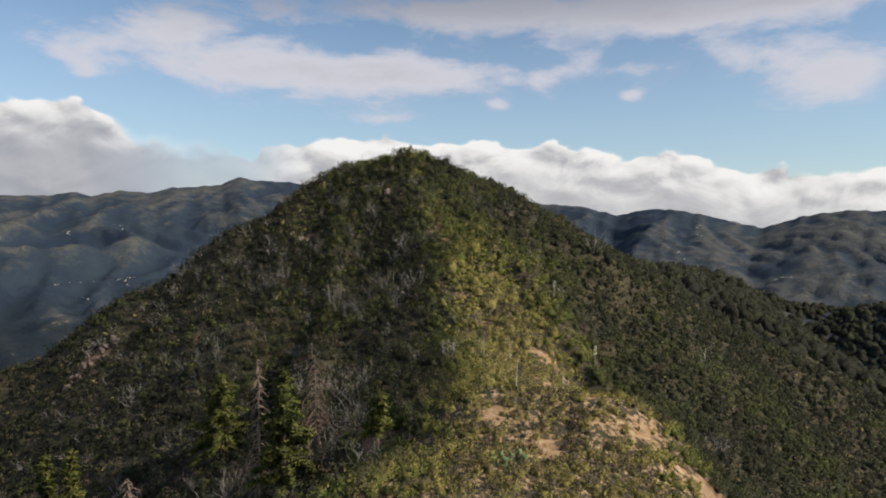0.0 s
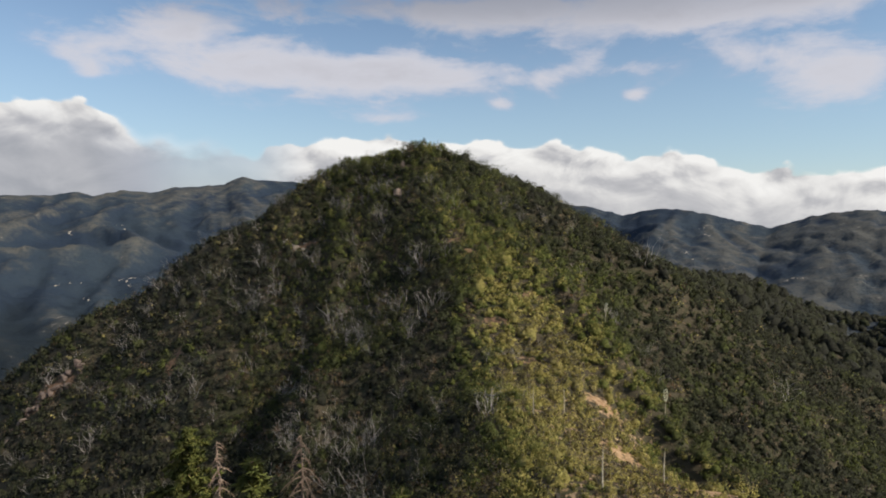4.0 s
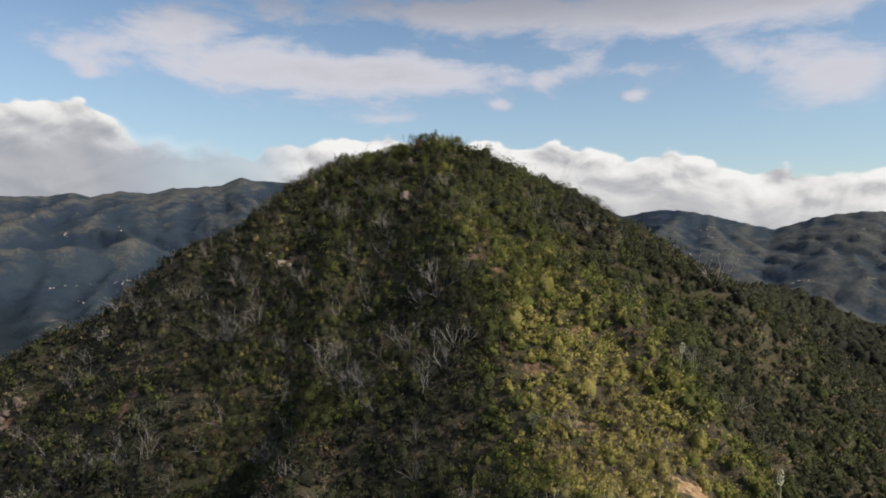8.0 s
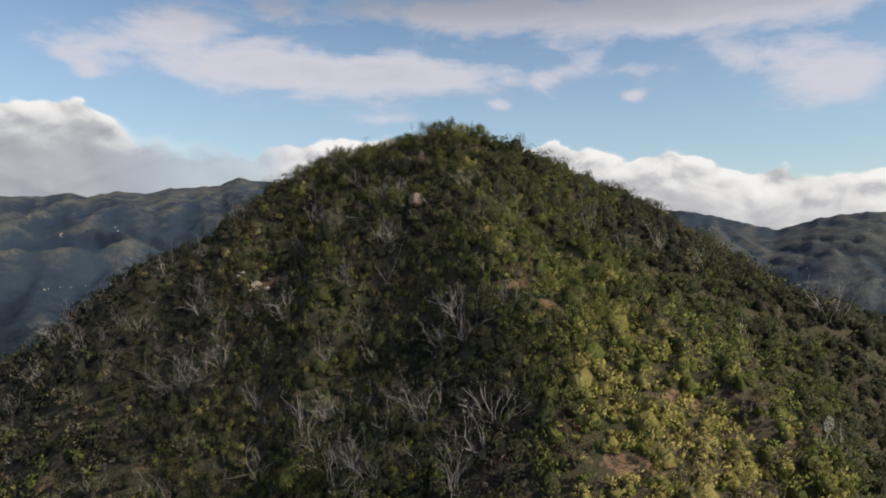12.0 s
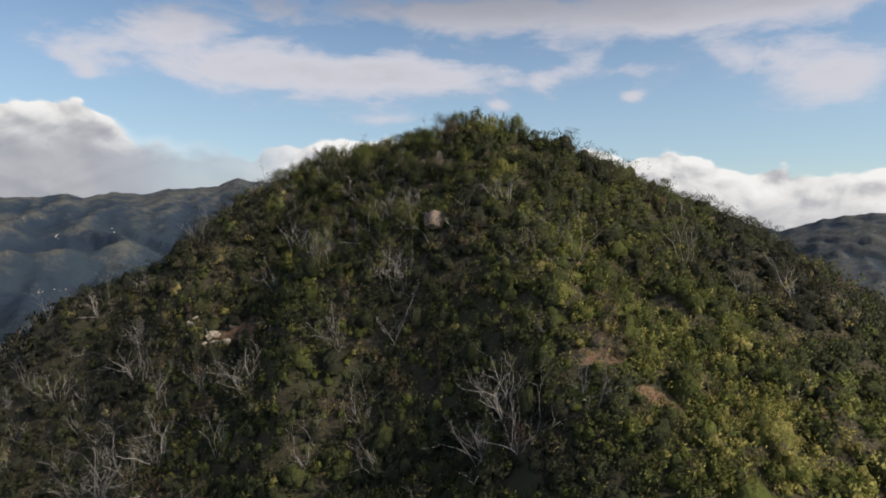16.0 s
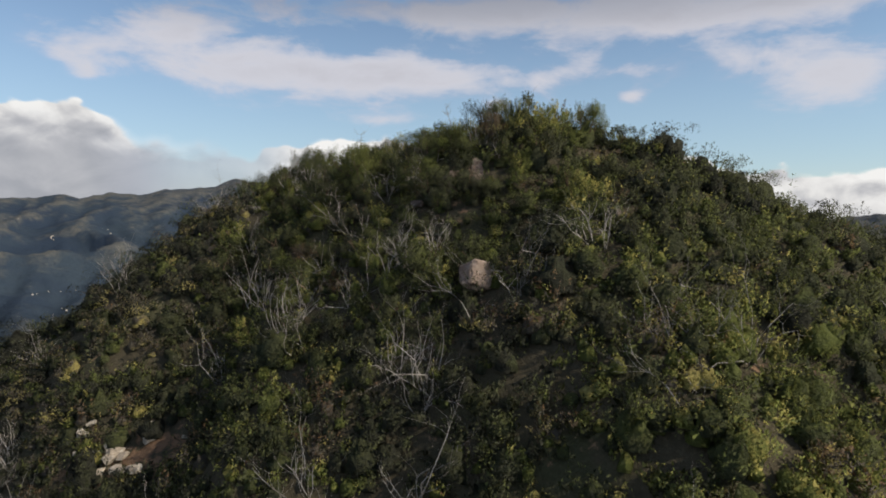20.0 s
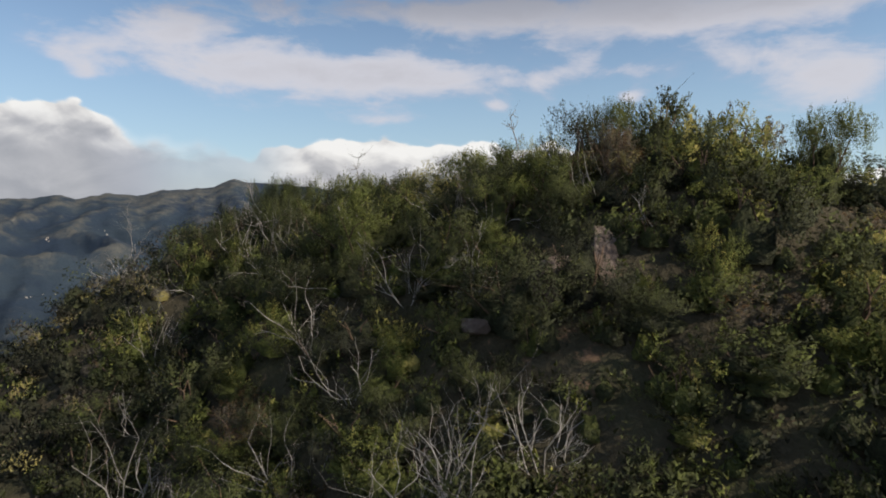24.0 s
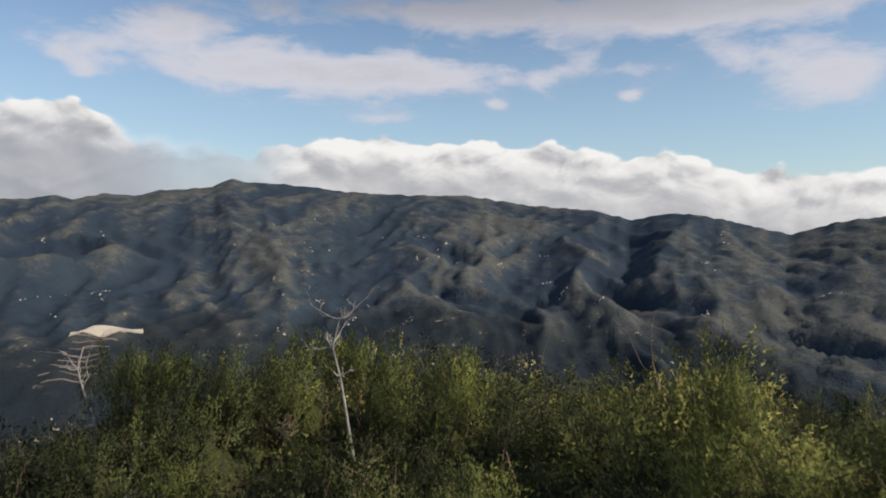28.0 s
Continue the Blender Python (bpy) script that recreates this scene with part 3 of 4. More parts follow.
def hearts(base, radius, tall, tone, gen, around, rings):
    """The close-grown inner mass of each shrub: a lumpy mound that the leaf sprays stand on."""
    n = len(base)
    a = np.arange(around) * 2 * np.pi / around
    e = np.linspace(-0.12, 1.25, rings)
    ring = np.stack([np.cos(e)[:, None] * np.cos(a), np.cos(e)[:, None] * np.sin(a), np.sin(e)[:, None] + 0 * a], -1).reshape(-1, 3)
    unit_v = np.concatenate([ring, [[0, 0, 1.0]]])
    turn = gen.uniform(0, 6.283, n)
    c, s = np.cos(turn)[:, None], np.sin(turn)[:, None]
    w = np.stack([unit_v[:, 0] * c - unit_v[:, 1] * s, unit_v[:, 0] * s + unit_v[:, 1] * c, np.tile(unit_v[:, 2], (n, 1))], -1)
    lump = gen.uniform(0.55, 1.2, (n, len(unit_v), 1))
    v = w * lump * np.stack([radius, radius, tall], -1)[:, None, :] + base[:, None, :]
    nn = unit(w * np.array([1, 1, 0.9]) + gen.normal(size=w.shape) * 0.16)
    i, j = np.meshgrid(np.arange(rings - 1), np.arange(around), indexing="ij")
    b, d = (i * around + j).ravel(), (i * around + (j + 1) % around).ravel()
    top = (rings - 1) * around
    k = np.arange(around)
    f = np.concatenate([np.stack([b, d, d + around], -1), np.stack([b, d + around, b + around], -1), np.stack([top + k, top + (k + 1) % around, 0 * k + len(unit_v) - 1], -1)])
    f = (f[None] + np.arange(n)[:, None, None] * len(unit_v)).reshape(-1, 3)
    # tone rises towards the mound top, light from above painted in
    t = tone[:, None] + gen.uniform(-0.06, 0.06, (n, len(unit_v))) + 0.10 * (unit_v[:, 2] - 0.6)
    return v.reshape(-1, 3), f, t.ravel(), nn.reshape(-1, 3)


class Wood:
    """Gathers tapered round pieces into one mesh."""

    def __init__(self):
        self.v, self.f, self.n = [], [], 0

    def rod(self, pts, radii, sides=5):
        pts = np.asarray(pts, float)
        a = np.arange(sides) * 2 * np.pi / sides
        for i, (p, r) in enumerate(zip(pts, radii)):
            d = unit(pts[min(i + 1, len(pts) - 1)] - pts[max(i - 1, 0)])
            u = unit(np.cross(d, (0.31, 0.95, 0.1) if abs(d[2]) > 0.7 else (0, 0, 1.0)))
            w = np.cross(d, u)
            self.v.append(p + r * (np.cos(a)[:, None] * u + np.sin(a)[:, None] * w))
        m = len(pts)
        for i in range(m - 1):
            for j in range(sides):
                b = self.n + i * sides
                self.f.append((b + j, b + (j + 1) % sides, b + sides + (j + 1) % sides, b + sides + j))
        self.n += m * sides

    def mesh(self, name, mat):
        return mesh_of(name, np.concatenate(self.v), self.f, mat, smooth=True)


def limb(wood, start, way, length, radius, gen, depth, sides=5, droop=0.0, bend=0.35, forks=3):
    """A crooked limb that forks into thinner ones."""
    n = 5 if depth > 1 else 4 if depth == 1 else 3
    pts, d = [np.array(start, float)], unit(np.array(way, float))
    for i in range(n):
        d = unit(d + gen.normal(size=3) * bend * 0.5 + np.array([0, 0, 0.10 - droop]))
        pts.append(pts[-1] + d * length / n)
    radii = np.linspace(radius, radius * (0.35 if depth else 0.2), n + 1)
    wood.rod(pts, radii, sides)
    if depth > 0:
        for _ in range(forks):
            i = gen.integers(1, n + 1)
            d2 = unit(pts[i] - pts[i - 1])
            w = unit(d2 + gen.normal(size=3) * 0.65 + np.array([0, 0, 0.15]))
            limb(wood, pts[i], w, length * gen.uniform(0.35, 0.65), radii[i] * 0.62, gen, depth - 1, max(3, sides - 1), droop, bend, forks)


def part(name, data, parent, label="", at=None):
    ob = new(name, data)
    ob.parent = parent
    if at is not None:
        ob.matrix_basis = at
    return tagged(ob, label) if label else ob


def seat(x, y, yaw=0.0, size=1.0, sink=0.05, tilt=0.0):
    """A pose on the ground at x, y."""
    return Matrix.Translation((x, y, float(z_at(x, y)[0]) - sink)) @ pose(0, 0, 0, tilt, 0, yaw) @ Matrix.Scale(size, 4)


def put_copy(ob, m):
    """A copy with its own size."""
    c = copy_thing(ob, m)
    c.matrix_basis = m
    return c


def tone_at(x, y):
    """Olive and yellow growth; sun painted on crest and flank, shade on the other."""
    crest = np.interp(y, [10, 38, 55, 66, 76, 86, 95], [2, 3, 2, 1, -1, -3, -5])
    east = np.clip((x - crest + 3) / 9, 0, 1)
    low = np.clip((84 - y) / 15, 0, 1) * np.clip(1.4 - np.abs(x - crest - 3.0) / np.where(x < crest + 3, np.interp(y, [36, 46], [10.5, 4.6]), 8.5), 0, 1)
    # the terms at y 82 and far east put cloud dapples into the tone
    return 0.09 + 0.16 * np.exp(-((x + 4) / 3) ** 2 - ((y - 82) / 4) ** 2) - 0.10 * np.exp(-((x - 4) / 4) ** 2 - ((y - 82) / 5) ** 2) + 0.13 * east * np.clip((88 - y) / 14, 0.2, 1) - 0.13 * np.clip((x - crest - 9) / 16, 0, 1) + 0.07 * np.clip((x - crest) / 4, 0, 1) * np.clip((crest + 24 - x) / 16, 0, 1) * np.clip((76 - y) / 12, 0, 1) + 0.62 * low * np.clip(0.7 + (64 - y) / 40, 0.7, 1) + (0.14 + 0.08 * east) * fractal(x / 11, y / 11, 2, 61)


def scatter(x0, x1, y0, y1, cell, gen):
    gx, gy = np.meshgrid(np.arange(x0, x1, cell), np.arange(y0, y1, cell))
    x = (gx + gen.uniform(0, cell, gx.shape)).ravel()
    y = (gy + gen.uniform(0, cell, gy.shape)).ravel()
    return x, y


# --- brush that covers the hill ---
bx, by = scatter(-84, 66, 20, 110, 1.06, rng)
clear_of = bareness(bx, by)
keep = (np.hypot((bx + 8.2) / 1.0, (by - 90.1) / 1.05) > 1) & (rng.random(bx.shape) > 0.04 * sandy(bx, by)) & (clear_of < 0.40 + rng.uniform(-0.12, 0.2, bx.shape)) & ~((bx < -50) & (by < 42)) & ~((bx > 7) & (by > 96)) & ~((bx < -24) & (by > 103)) & ~((bx > 40) & (by < 36))
bx, by = bx[keep], by[keep]
bz = height(bx, by)
summit = np.hypot(bx + 10, by - 96)
sx = np.interp(by, [18, 55, 76, 96], [5, 2, -1, -5])
close = np.abs(bx - sx + 3)
zone = np.where(summit < 9.8, 1, np.where((summit < 28) & (by < 91) & (np.abs(bx + 9) < 15), 5, np.where(summit < 25, 2, np.where((by < 62) & (bx > sx - 9) & (bx < sx + 17), 6, np.where((close < 24) & (by < 100), 3, 4)))))
rad = rng.uniform(0.55, 1.15, bx.shape) * np.where(rng.random(bx.shape) < 0.12, 1.35, 1.0)
low_growth = np.clip((68 - by) / 15, 0, 1) * np.clip(1 - np.abs(bx - sx - 3) / 9, 0, 1)
rad *= 1 - 0.38 * low_growth
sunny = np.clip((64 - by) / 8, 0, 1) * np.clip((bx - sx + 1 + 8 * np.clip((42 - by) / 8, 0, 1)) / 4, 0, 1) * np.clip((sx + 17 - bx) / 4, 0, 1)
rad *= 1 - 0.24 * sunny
rad = np.where(zone == 1, np.clip(rad * np.where(bx > -7, 0.92, np.where(bx > -11.5, 1.12, 1.02)), 0.5, 1.25), rad)
rad = np.where((zone == 1) & (bx < -14.5) & (by > 96), rad * 0.92, rad)
rad = np.where((zone == 1) & (by > 98.5) & (bx > -14) & (rng.random(bx.shape) < 0.4), rad * 1.25, rad)
tall = rad * rng.uniform(1.0, 1.6, bx.shape) * (1 - 0.3 * sunny)
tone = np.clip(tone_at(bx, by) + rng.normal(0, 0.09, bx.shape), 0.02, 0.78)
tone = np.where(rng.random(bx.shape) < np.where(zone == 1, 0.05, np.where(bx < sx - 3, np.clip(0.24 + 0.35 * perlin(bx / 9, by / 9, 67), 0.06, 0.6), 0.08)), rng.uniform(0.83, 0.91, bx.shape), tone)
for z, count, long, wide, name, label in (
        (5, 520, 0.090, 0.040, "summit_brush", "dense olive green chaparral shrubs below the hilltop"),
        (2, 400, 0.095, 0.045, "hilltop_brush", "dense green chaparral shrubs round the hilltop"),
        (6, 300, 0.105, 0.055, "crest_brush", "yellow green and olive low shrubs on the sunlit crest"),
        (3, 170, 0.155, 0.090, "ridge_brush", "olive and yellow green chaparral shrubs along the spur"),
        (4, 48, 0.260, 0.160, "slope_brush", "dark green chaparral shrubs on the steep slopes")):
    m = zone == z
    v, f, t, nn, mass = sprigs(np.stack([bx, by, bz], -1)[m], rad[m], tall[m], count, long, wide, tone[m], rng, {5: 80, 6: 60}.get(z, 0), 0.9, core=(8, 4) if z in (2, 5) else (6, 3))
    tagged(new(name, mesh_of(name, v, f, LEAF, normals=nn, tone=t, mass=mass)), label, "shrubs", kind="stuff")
ix, iy = scatter(-46, 46, 26, 108, 0.85, rng)
ok = (rng.random(ix.shape) > 0.2 * sandy(ix, iy)) & (bareness(ix, iy) < 0.34) & (np.hypot(ix + 10, iy - 96) > 11) & ((np.hypot(ix + 10, iy - 96) < 24) | (ix > -22) & (iy < 98) & ((ix < 20) | (iy > 40))) & ~((ix > 7) & (iy > 96))
ix, iy = ix[ok], iy[ok]
ir = rng.uniform(0.32, 0.62, ix.shape)
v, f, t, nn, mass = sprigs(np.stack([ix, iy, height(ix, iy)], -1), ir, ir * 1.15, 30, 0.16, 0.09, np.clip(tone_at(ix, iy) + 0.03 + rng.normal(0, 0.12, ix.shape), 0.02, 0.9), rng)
tagged(new("undergrowth", mesh_of("undergrowth", v, f, LEAF, normals=nn, tone=t, mass=mass)), "low olive undergrowth between the chaparral shrubs", "shrubs", kind="stuff")
hx, hy = scatter(-25, 7, 67, 107, 0.68, rng)
ok = ((np.hypot(hx + 10, hy - 96) < 11) | (hy < 91) & (np.hypot(hx + 10, hy - 96) < 28)) & (bareness(hx, hy) < 0.4)
hx, hy = hx[ok], hy[ok]
hr = rng.uniform(0.32, 0.68, hx.shape)
v, f, t, nn, mass = sprigs(np.stack([hx, hy, height(hx, hy)], -1), hr, hr * 1.2, 110, 0.095, 0.046, np.clip(tone_at(hx, hy) + 0.17 + rng.normal(0, 0.14, hx.shape), 0.05, 0.9), rng, 26, 0.7)
tagged(new("hilltop_undergrowth", mesh_of("hilltop_undergrowth", v, f, LEAF, normals=nn, tone=t, mass=mass)), "low green growth between the hilltop shrubs", "shrubs", kind="stuff")
# low golden growth on the crest, its tone lifted for the sun on it
cx, cy = scatter(-6, 24, 26, 74, 0.62, rng)
crest_x = np.interp(cy, [26, 38, 55, 66, 74], [4.5, 3, 2, 1, -0.5])
ok = rng.random(cx.shape) < np.clip(1.15 - np.abs(cx - crest_x - 3.0) / np.where(cx < crest_x + 3, np.interp(cy, [36, 46], [10, 5]), 10.0), 0, 0.8) * np.clip((76 - cy) / 14, 0, 1) * (1 - 0.55 * np.clip(bareness(cx, cy), 0, 1)) * (1 - 0.2 * sandy(cx, cy))
cx, cy = cx[ok], cy[ok]
cr = rng.uniform(0.18, 0.42, cx.shape)
v, f, t, nn, mass = sprigs(np.stack([cx, cy, height(cx, cy)], -1), cr, cr * 1.2, 90, 0.10, 0.052, np.clip(0.66 + rng.normal(0, 0.08, cx.shape), 0.40, 0.80), rng)
tagged(new("golden_scrub", mesh_of("golden_scrub", v, f, LEAF, normals=nn, tone=t, mass=mass)), "low yellow-green scrub on the sunlit crest", "shrubs", kind="stuff")
fx, fy = scatter(7, 200, 80, 205, 2.1, rng)
ok = (fy > 96) & ((fx < 60) | (fy > 100)) | (fx > 66)
fx, fy = fx[ok], fy[ok]
fr = rng.uniform(1.1, 2.0, fx.shape)
# very dark tone: cloud shade on this ridge put into the leaves
v, f, t, nn, mass = sprigs(np.stack([fx, fy, height(fx, fy)], -1), fr, fr * 1.2, 20, 0.5, 0.36, np.clip(0.03 + rng.normal(0, 0.08, fx.shape), 0.0, 0.5), rng, heart=0.9)
tagged(new("far_ridge_brush", mesh_of("far_ridge_brush", v, f, LEAF, normals=nn, tone=t, mass=mass)), "dark chaparral shrubs on the shaded ridge behind", "shrubs", kind="stuff")


# coarse brush on the slopes round about
ox, oy = scatter(-150, 160, -70, 135, 2.5, rng)
ok = ((oy < 21) | (ox < -83) | (ox > 65) | (ox < -49) & (oy < 43) | (ox > 39) & (oy < 37) | (ox < -23) & (oy > 104)) & ~((ox > 66) & (oy > 82)) & (np.hypot(ox, oy - 40) < 150)
ok &= (rng.random(ox.shape) > 0.7 * sandy(ox, oy)) & (np.hypot(ox + 12, oy - 40) > 14)
ox, oy = ox[ok], oy[ok]
wr = rng.uniform(1.1, 2.1, ox.shape)
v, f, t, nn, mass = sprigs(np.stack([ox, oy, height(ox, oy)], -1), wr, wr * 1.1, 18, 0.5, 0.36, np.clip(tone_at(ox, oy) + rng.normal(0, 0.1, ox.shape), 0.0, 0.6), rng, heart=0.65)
tagged(new("outer_brush", mesh_of("outer_brush", v, f, LEAF, normals=nn, tone=t, mass=mass)), "dark chaparral shrubs on the lower slopes round about", "shrubs", kind="stuff")


# --- shrubs of the hilltop, each by itself ---
def make_shrub(seed, tone_value, slim, count, long, wide):
    gen = np.random.default_rng(100 + seed)
    root = new("shrub")
    v, f, t, nn, mass = sprigs(np.zeros((1, 3)), np.array([1.0]), np.array([1.6 * slim]), count, long, wide, np.array([tone_value]), gen, max(90, count // 40), 0.9, 0.47, (9, 5))
    part("foliage", mesh_of("foliage", v, f, LEAF, normals=nn, tone=t, mass=mass), root)
    for i in range(3):
        w = Wood()
        a = gen.uniform(0, 6.28)
        limb(w, (0.06 * math.cos(a), 0.06 * math.sin(a), -0.1), (0.5 * math.cos(a), 0.5 * math.sin(a), 1), 1.15 * slim, 0.035, gen, 1, 3, 0, 0.4, 2)
        part("stem", w.mesh("stem", BARK), root)
    return tagged(root, "", "shrub", "shrubs on the hilltop")


TONES = [0.12, 0.18, 0.24, 0.29, 0.34, 0.39, 0.44, 0.50, 0.58, 0.88, 1.02]
WORDS = ["dark green scrub oak shrub among hilltop chaparral", "dark green leafy shrub rooted on the hilltop", "deep green shrub with brown stems on the summit slope",
         "green chaparral shrub with upright leafy shoots", "mid green chaparral shrub in dense hilltop brush", "olive green shrub with ragged crown on the summit",
         "olive green chamise shrub with feathery shoots", "yellow green shrub with fresh shoots on the hilltop", "yellowish flowering shrub among the green brush", "dry grey brown shrub with sparse leaves", "rust brown dying chamise shrub on the summit"]
protos = []
for i, (t, w) in enumerate(zip(TONES, WORDS)):
    for j in range(3):
        p = make_shrub(3 * i + j, t, (1.15, 0.75, 0.95)[j], *((2600, 0.078, 0.030) if j < 2 else (9500, 0.042, 0.015)))
        tagged(p, w)
        protos.append(p)
order = [i for i in np.flatnonzero(zone == 1)]
bush_tone = rng.normal(0, 0.15, bx.shape)
bush_tall = rng.choice([0.5, 0.65, 0.8, 0.9, 1.05], bx.shape)
near_end = (bx > -16.5) & (bx < -6.8) & (by > 90) & (by < 102)
used = set()
for i in order:
    t = tone[i]
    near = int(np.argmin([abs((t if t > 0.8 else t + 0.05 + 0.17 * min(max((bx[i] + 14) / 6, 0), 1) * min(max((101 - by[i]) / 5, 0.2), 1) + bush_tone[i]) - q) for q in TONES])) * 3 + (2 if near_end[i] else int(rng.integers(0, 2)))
    m = Matrix.Translation((bx[i], by[i], bz[i] - 0.05)) @ pose(0, 0, 0, 0, 0, rng.uniform(0, 360)) @ Matrix.Diagonal((rad[i] * 1.08, rad[i] * 1.08, rad[i] * bush_tall[i] * (np.interp(bx[i], [-9.5, -6.5], [1.0, 1.28]) if 92.5 < by[i] < 98 else 1.0), 1))
    if near in used:
        put_copy(protos[near], m)
    else:
        protos[near].matrix_basis = m
        used.add(near)
# taller dark shrubs that stand out on the skyline, and those of the west shoulder: x, y, half width, height
for x, y, r, h in [(-6.5, 95.3, 0.75, 1.75), (-5.6, 95.6, 0.8, 1.5), (-3.1, 92.2, 0.8, 1.9), (-9.8, 99.1, 0.5, 1.95), (-17.7, 103.2, 0.8, 2.0), (-16.9, 102.4, 0.6, 2.0), (-16.2, 102.3, 0.8, 1.9), (-15.4, 102.2, 0.8, 1.9), (-14.6, 102.4, 0.9, 2.0),
                   (-13.4, 102.6, 0.9, 2.1), (-12.5, 102.0, 0.9, 2.2), (-11.5, 102.0, 0.8, 1.6), (-8.4, 101.4, 0.55, 2.0), (-6.8, 101.6, 0.6, 2.0), (-21.2, 103.1, 0.9, 2.2), (-2.2, 93.6, 0.9, 1.5), (-6.2, 90.3, 0.7, 1.2), (-8.1, 90.3, 0.35, 0.5), (-9.2, 90.6, 0.4, 0.7), (-7.2, 90.5, 0.4, 0.7), (-9.9, 97.8, 0.8, 1.4), (-9.2, 97.3, 0.9, 1.3), (-8.5, 97.5, 0.9, 1.5), (-7.7, 97.2, 0.9, 1.6), (-7.0, 96.8, 0.8, 1.5), (-5.6, 96.1, 0.9, 1.6), (-4.8, 95.6, 0.9, 1.6), (-12.6, 98.2, 0.8, 1.7), (-13.6, 99.0, 0.9, 1.8),
                   (-17.6, 100.6, 0.9, 1.5), (-18.4, 101.6, 0.9, 1.4), (-16.8, 100.9, 0.8, 1.5), (-17.8, 99.3, 0.8, 1.5), (-18.9, 100.4, 0.9, 1.4), (-16.5, 99.6, 0.8, 1.4), (-17.2, 98.2, 0.8, 1.4)]:
    k = ((5, 8, 11, 8) if y > 98.6 or h > 1.65 else (11, 14, 17, 20))[int(rng.integers(0, 4))]
    used.add(k)
    put_copy(protos[k], Matrix.Translation((x, y, float(z_at(x, y)[0]) - 0.05)) @ pose(0, 0, 0, 0, 0, rng.uniform(0, 360)) @ Matrix.Diagonal((r, r, h / 1.35, 1)))
# dying rust brown growth beside the slabs
for x, y, r in [(-7.3, 94.5, 0.55), (-6.6, 93.6, 0.5), (-2.9, 87.9, 0.6)]:
    used.add(32)
    put_copy(protos[32], seat(x, y, rng.uniform(0, 360), r))
spare = [p for k, p in enumerate(protos) if k not in used]
for p in spare:
    for c in (*p.children, p):
        bpy.data.objects.remove(c)


# --- bleached skeletons of burnt shrubs ---
def make_snag(seed, stems, tall_by, lean, forks, label):
    gen = np.random.default_rng(300 + seed)
    root = new("dead_shrub")
    for i in range(stems):
        w = Wood()
        a = 6.283 * i / stems + gen.uniform(-0.5, 0.5)
        s = lean * gen.uniform(0.4, 1.3)
        limb(w, (0.1 * math.cos(a), 0.1 * math.sin(a), -0.15), (s * math.cos(a), s * math.sin(a), 1), tall_by * gen.uniform(0.55, 1.0), 0.021, gen, 2, 3, 0.0, 0.62, forks)
        part("branch", w.mesh("branch", DEADWOOD), root)
    return tagged(root, label, "dead shrub", "burnt shrub skeletons")


SNAGS = [make_snag(0, 9, 2.3, 0.45, 3, "bleached grey skeleton of a burnt shrub"), make_snag(1, 7, 2.0, 0.75, 3, "spreading grey skeleton of a burnt shrub"),
         make_snag(2, 11, 2.5, 0.32, 3, "tall upright bare grey stems of a burnt shrub"), make_snag(3, 5, 1.8, 1.2, 3, "low sprawling dead grey branches"),
         make_snag(4, 4, 2.6, 0.25, 4, "thin bare grey stems standing in the brush"), make_snag(5, 9, 2.1, 0.6, 3, "bleached dead branches of a burnt shrub"),
         make_snag(6, 5, 2.2, 0.5, 4, "twiggy grey dead shrub above green brush"), make_snag(7, 2, 2.5, 0.5, 4, "leaning pale dead stems with bare twigs")]
# places seen well: x, y, kind, size
STANDING = [(-9.2, 69.6, 0, 1.0), (-3.1, 69.6, 5, 1.3), (-13.3, 76.4, 2, 1.0), (-5.0, 77.0, 2, 1.25), (-11, 88.5, 4, 1.1), (-9.7, 84.8, 1, 1.25), (-10.7, 85.3, 0, 1.1), (-6.8, 85.5, 6, 1.0), (-8.7, 95.5, 7, 0.55),
            (20.5, 80.5, 1, 1.7), (12.5, 76.3, 3, 1.3), (31.8, 71.6, 1, 1.6), (-3.0, 82.6, 6, 0.9), (-10.7, 88.6, 2, 0.8), (-13.7, 90.6, 1, 0.9), (-13.3, 96.0, 5, 0.75), (-6.0, 76.2, 0, 1.2), (-13.4, 74.6, 0, 1.0), (-17.6, 70.6, 2, 1.2), (-13.3, 94.2, 7, 0.7), (-10.2, 92.3, 6, 0.7), (-6.6, 91.9, 3, 0.6), (-17.1, 98.6, 4, 0.9), (-15.8, 97.0, 1, 0.8), (-11.4, 80.5, 1, 1.2), (-17.4, 83.0, 2, 1.2),
            (-7.5, 50.6, 0, 1.5), (-9.5, 52.0, 5, 1.3), (-16.2, 99.5, 5, 0.9), (-18.5, 98.2, 7, 0.9), (-12.4, 88.4, 0, 0.9), (-9.3, 88.9, 5, 0.8), (-14.5, 89.8, 1, 0.8), (-8.6, 97.6, 7, 0.6), (-9.6, 94.0, 3, 0.9), (-7.4, 93.6, 1, 0.75), (-5.4, 96.5, 3, 0.8), (-11.6, 93.0, 1, 0.85), (-12.6, 91.6, 3, 0.9), (-13.8, 93.2, 1, 0.9), (-10.6, 95.2, 5, 0.75), (-14.2, 95.8, 5, 0.75), (-4.6, 75.4, 0, 1.2), (9.6, 82.4, 4, 1.1), (6.5, 81.2, 4, 1.2), (12.5, 83, 4, 1.0)]
spots = [(x, y, k, s) for x, y, k, s in STANDING]
gx, gy = scatter(-62, 34, 34, 100, 1.9, rng)
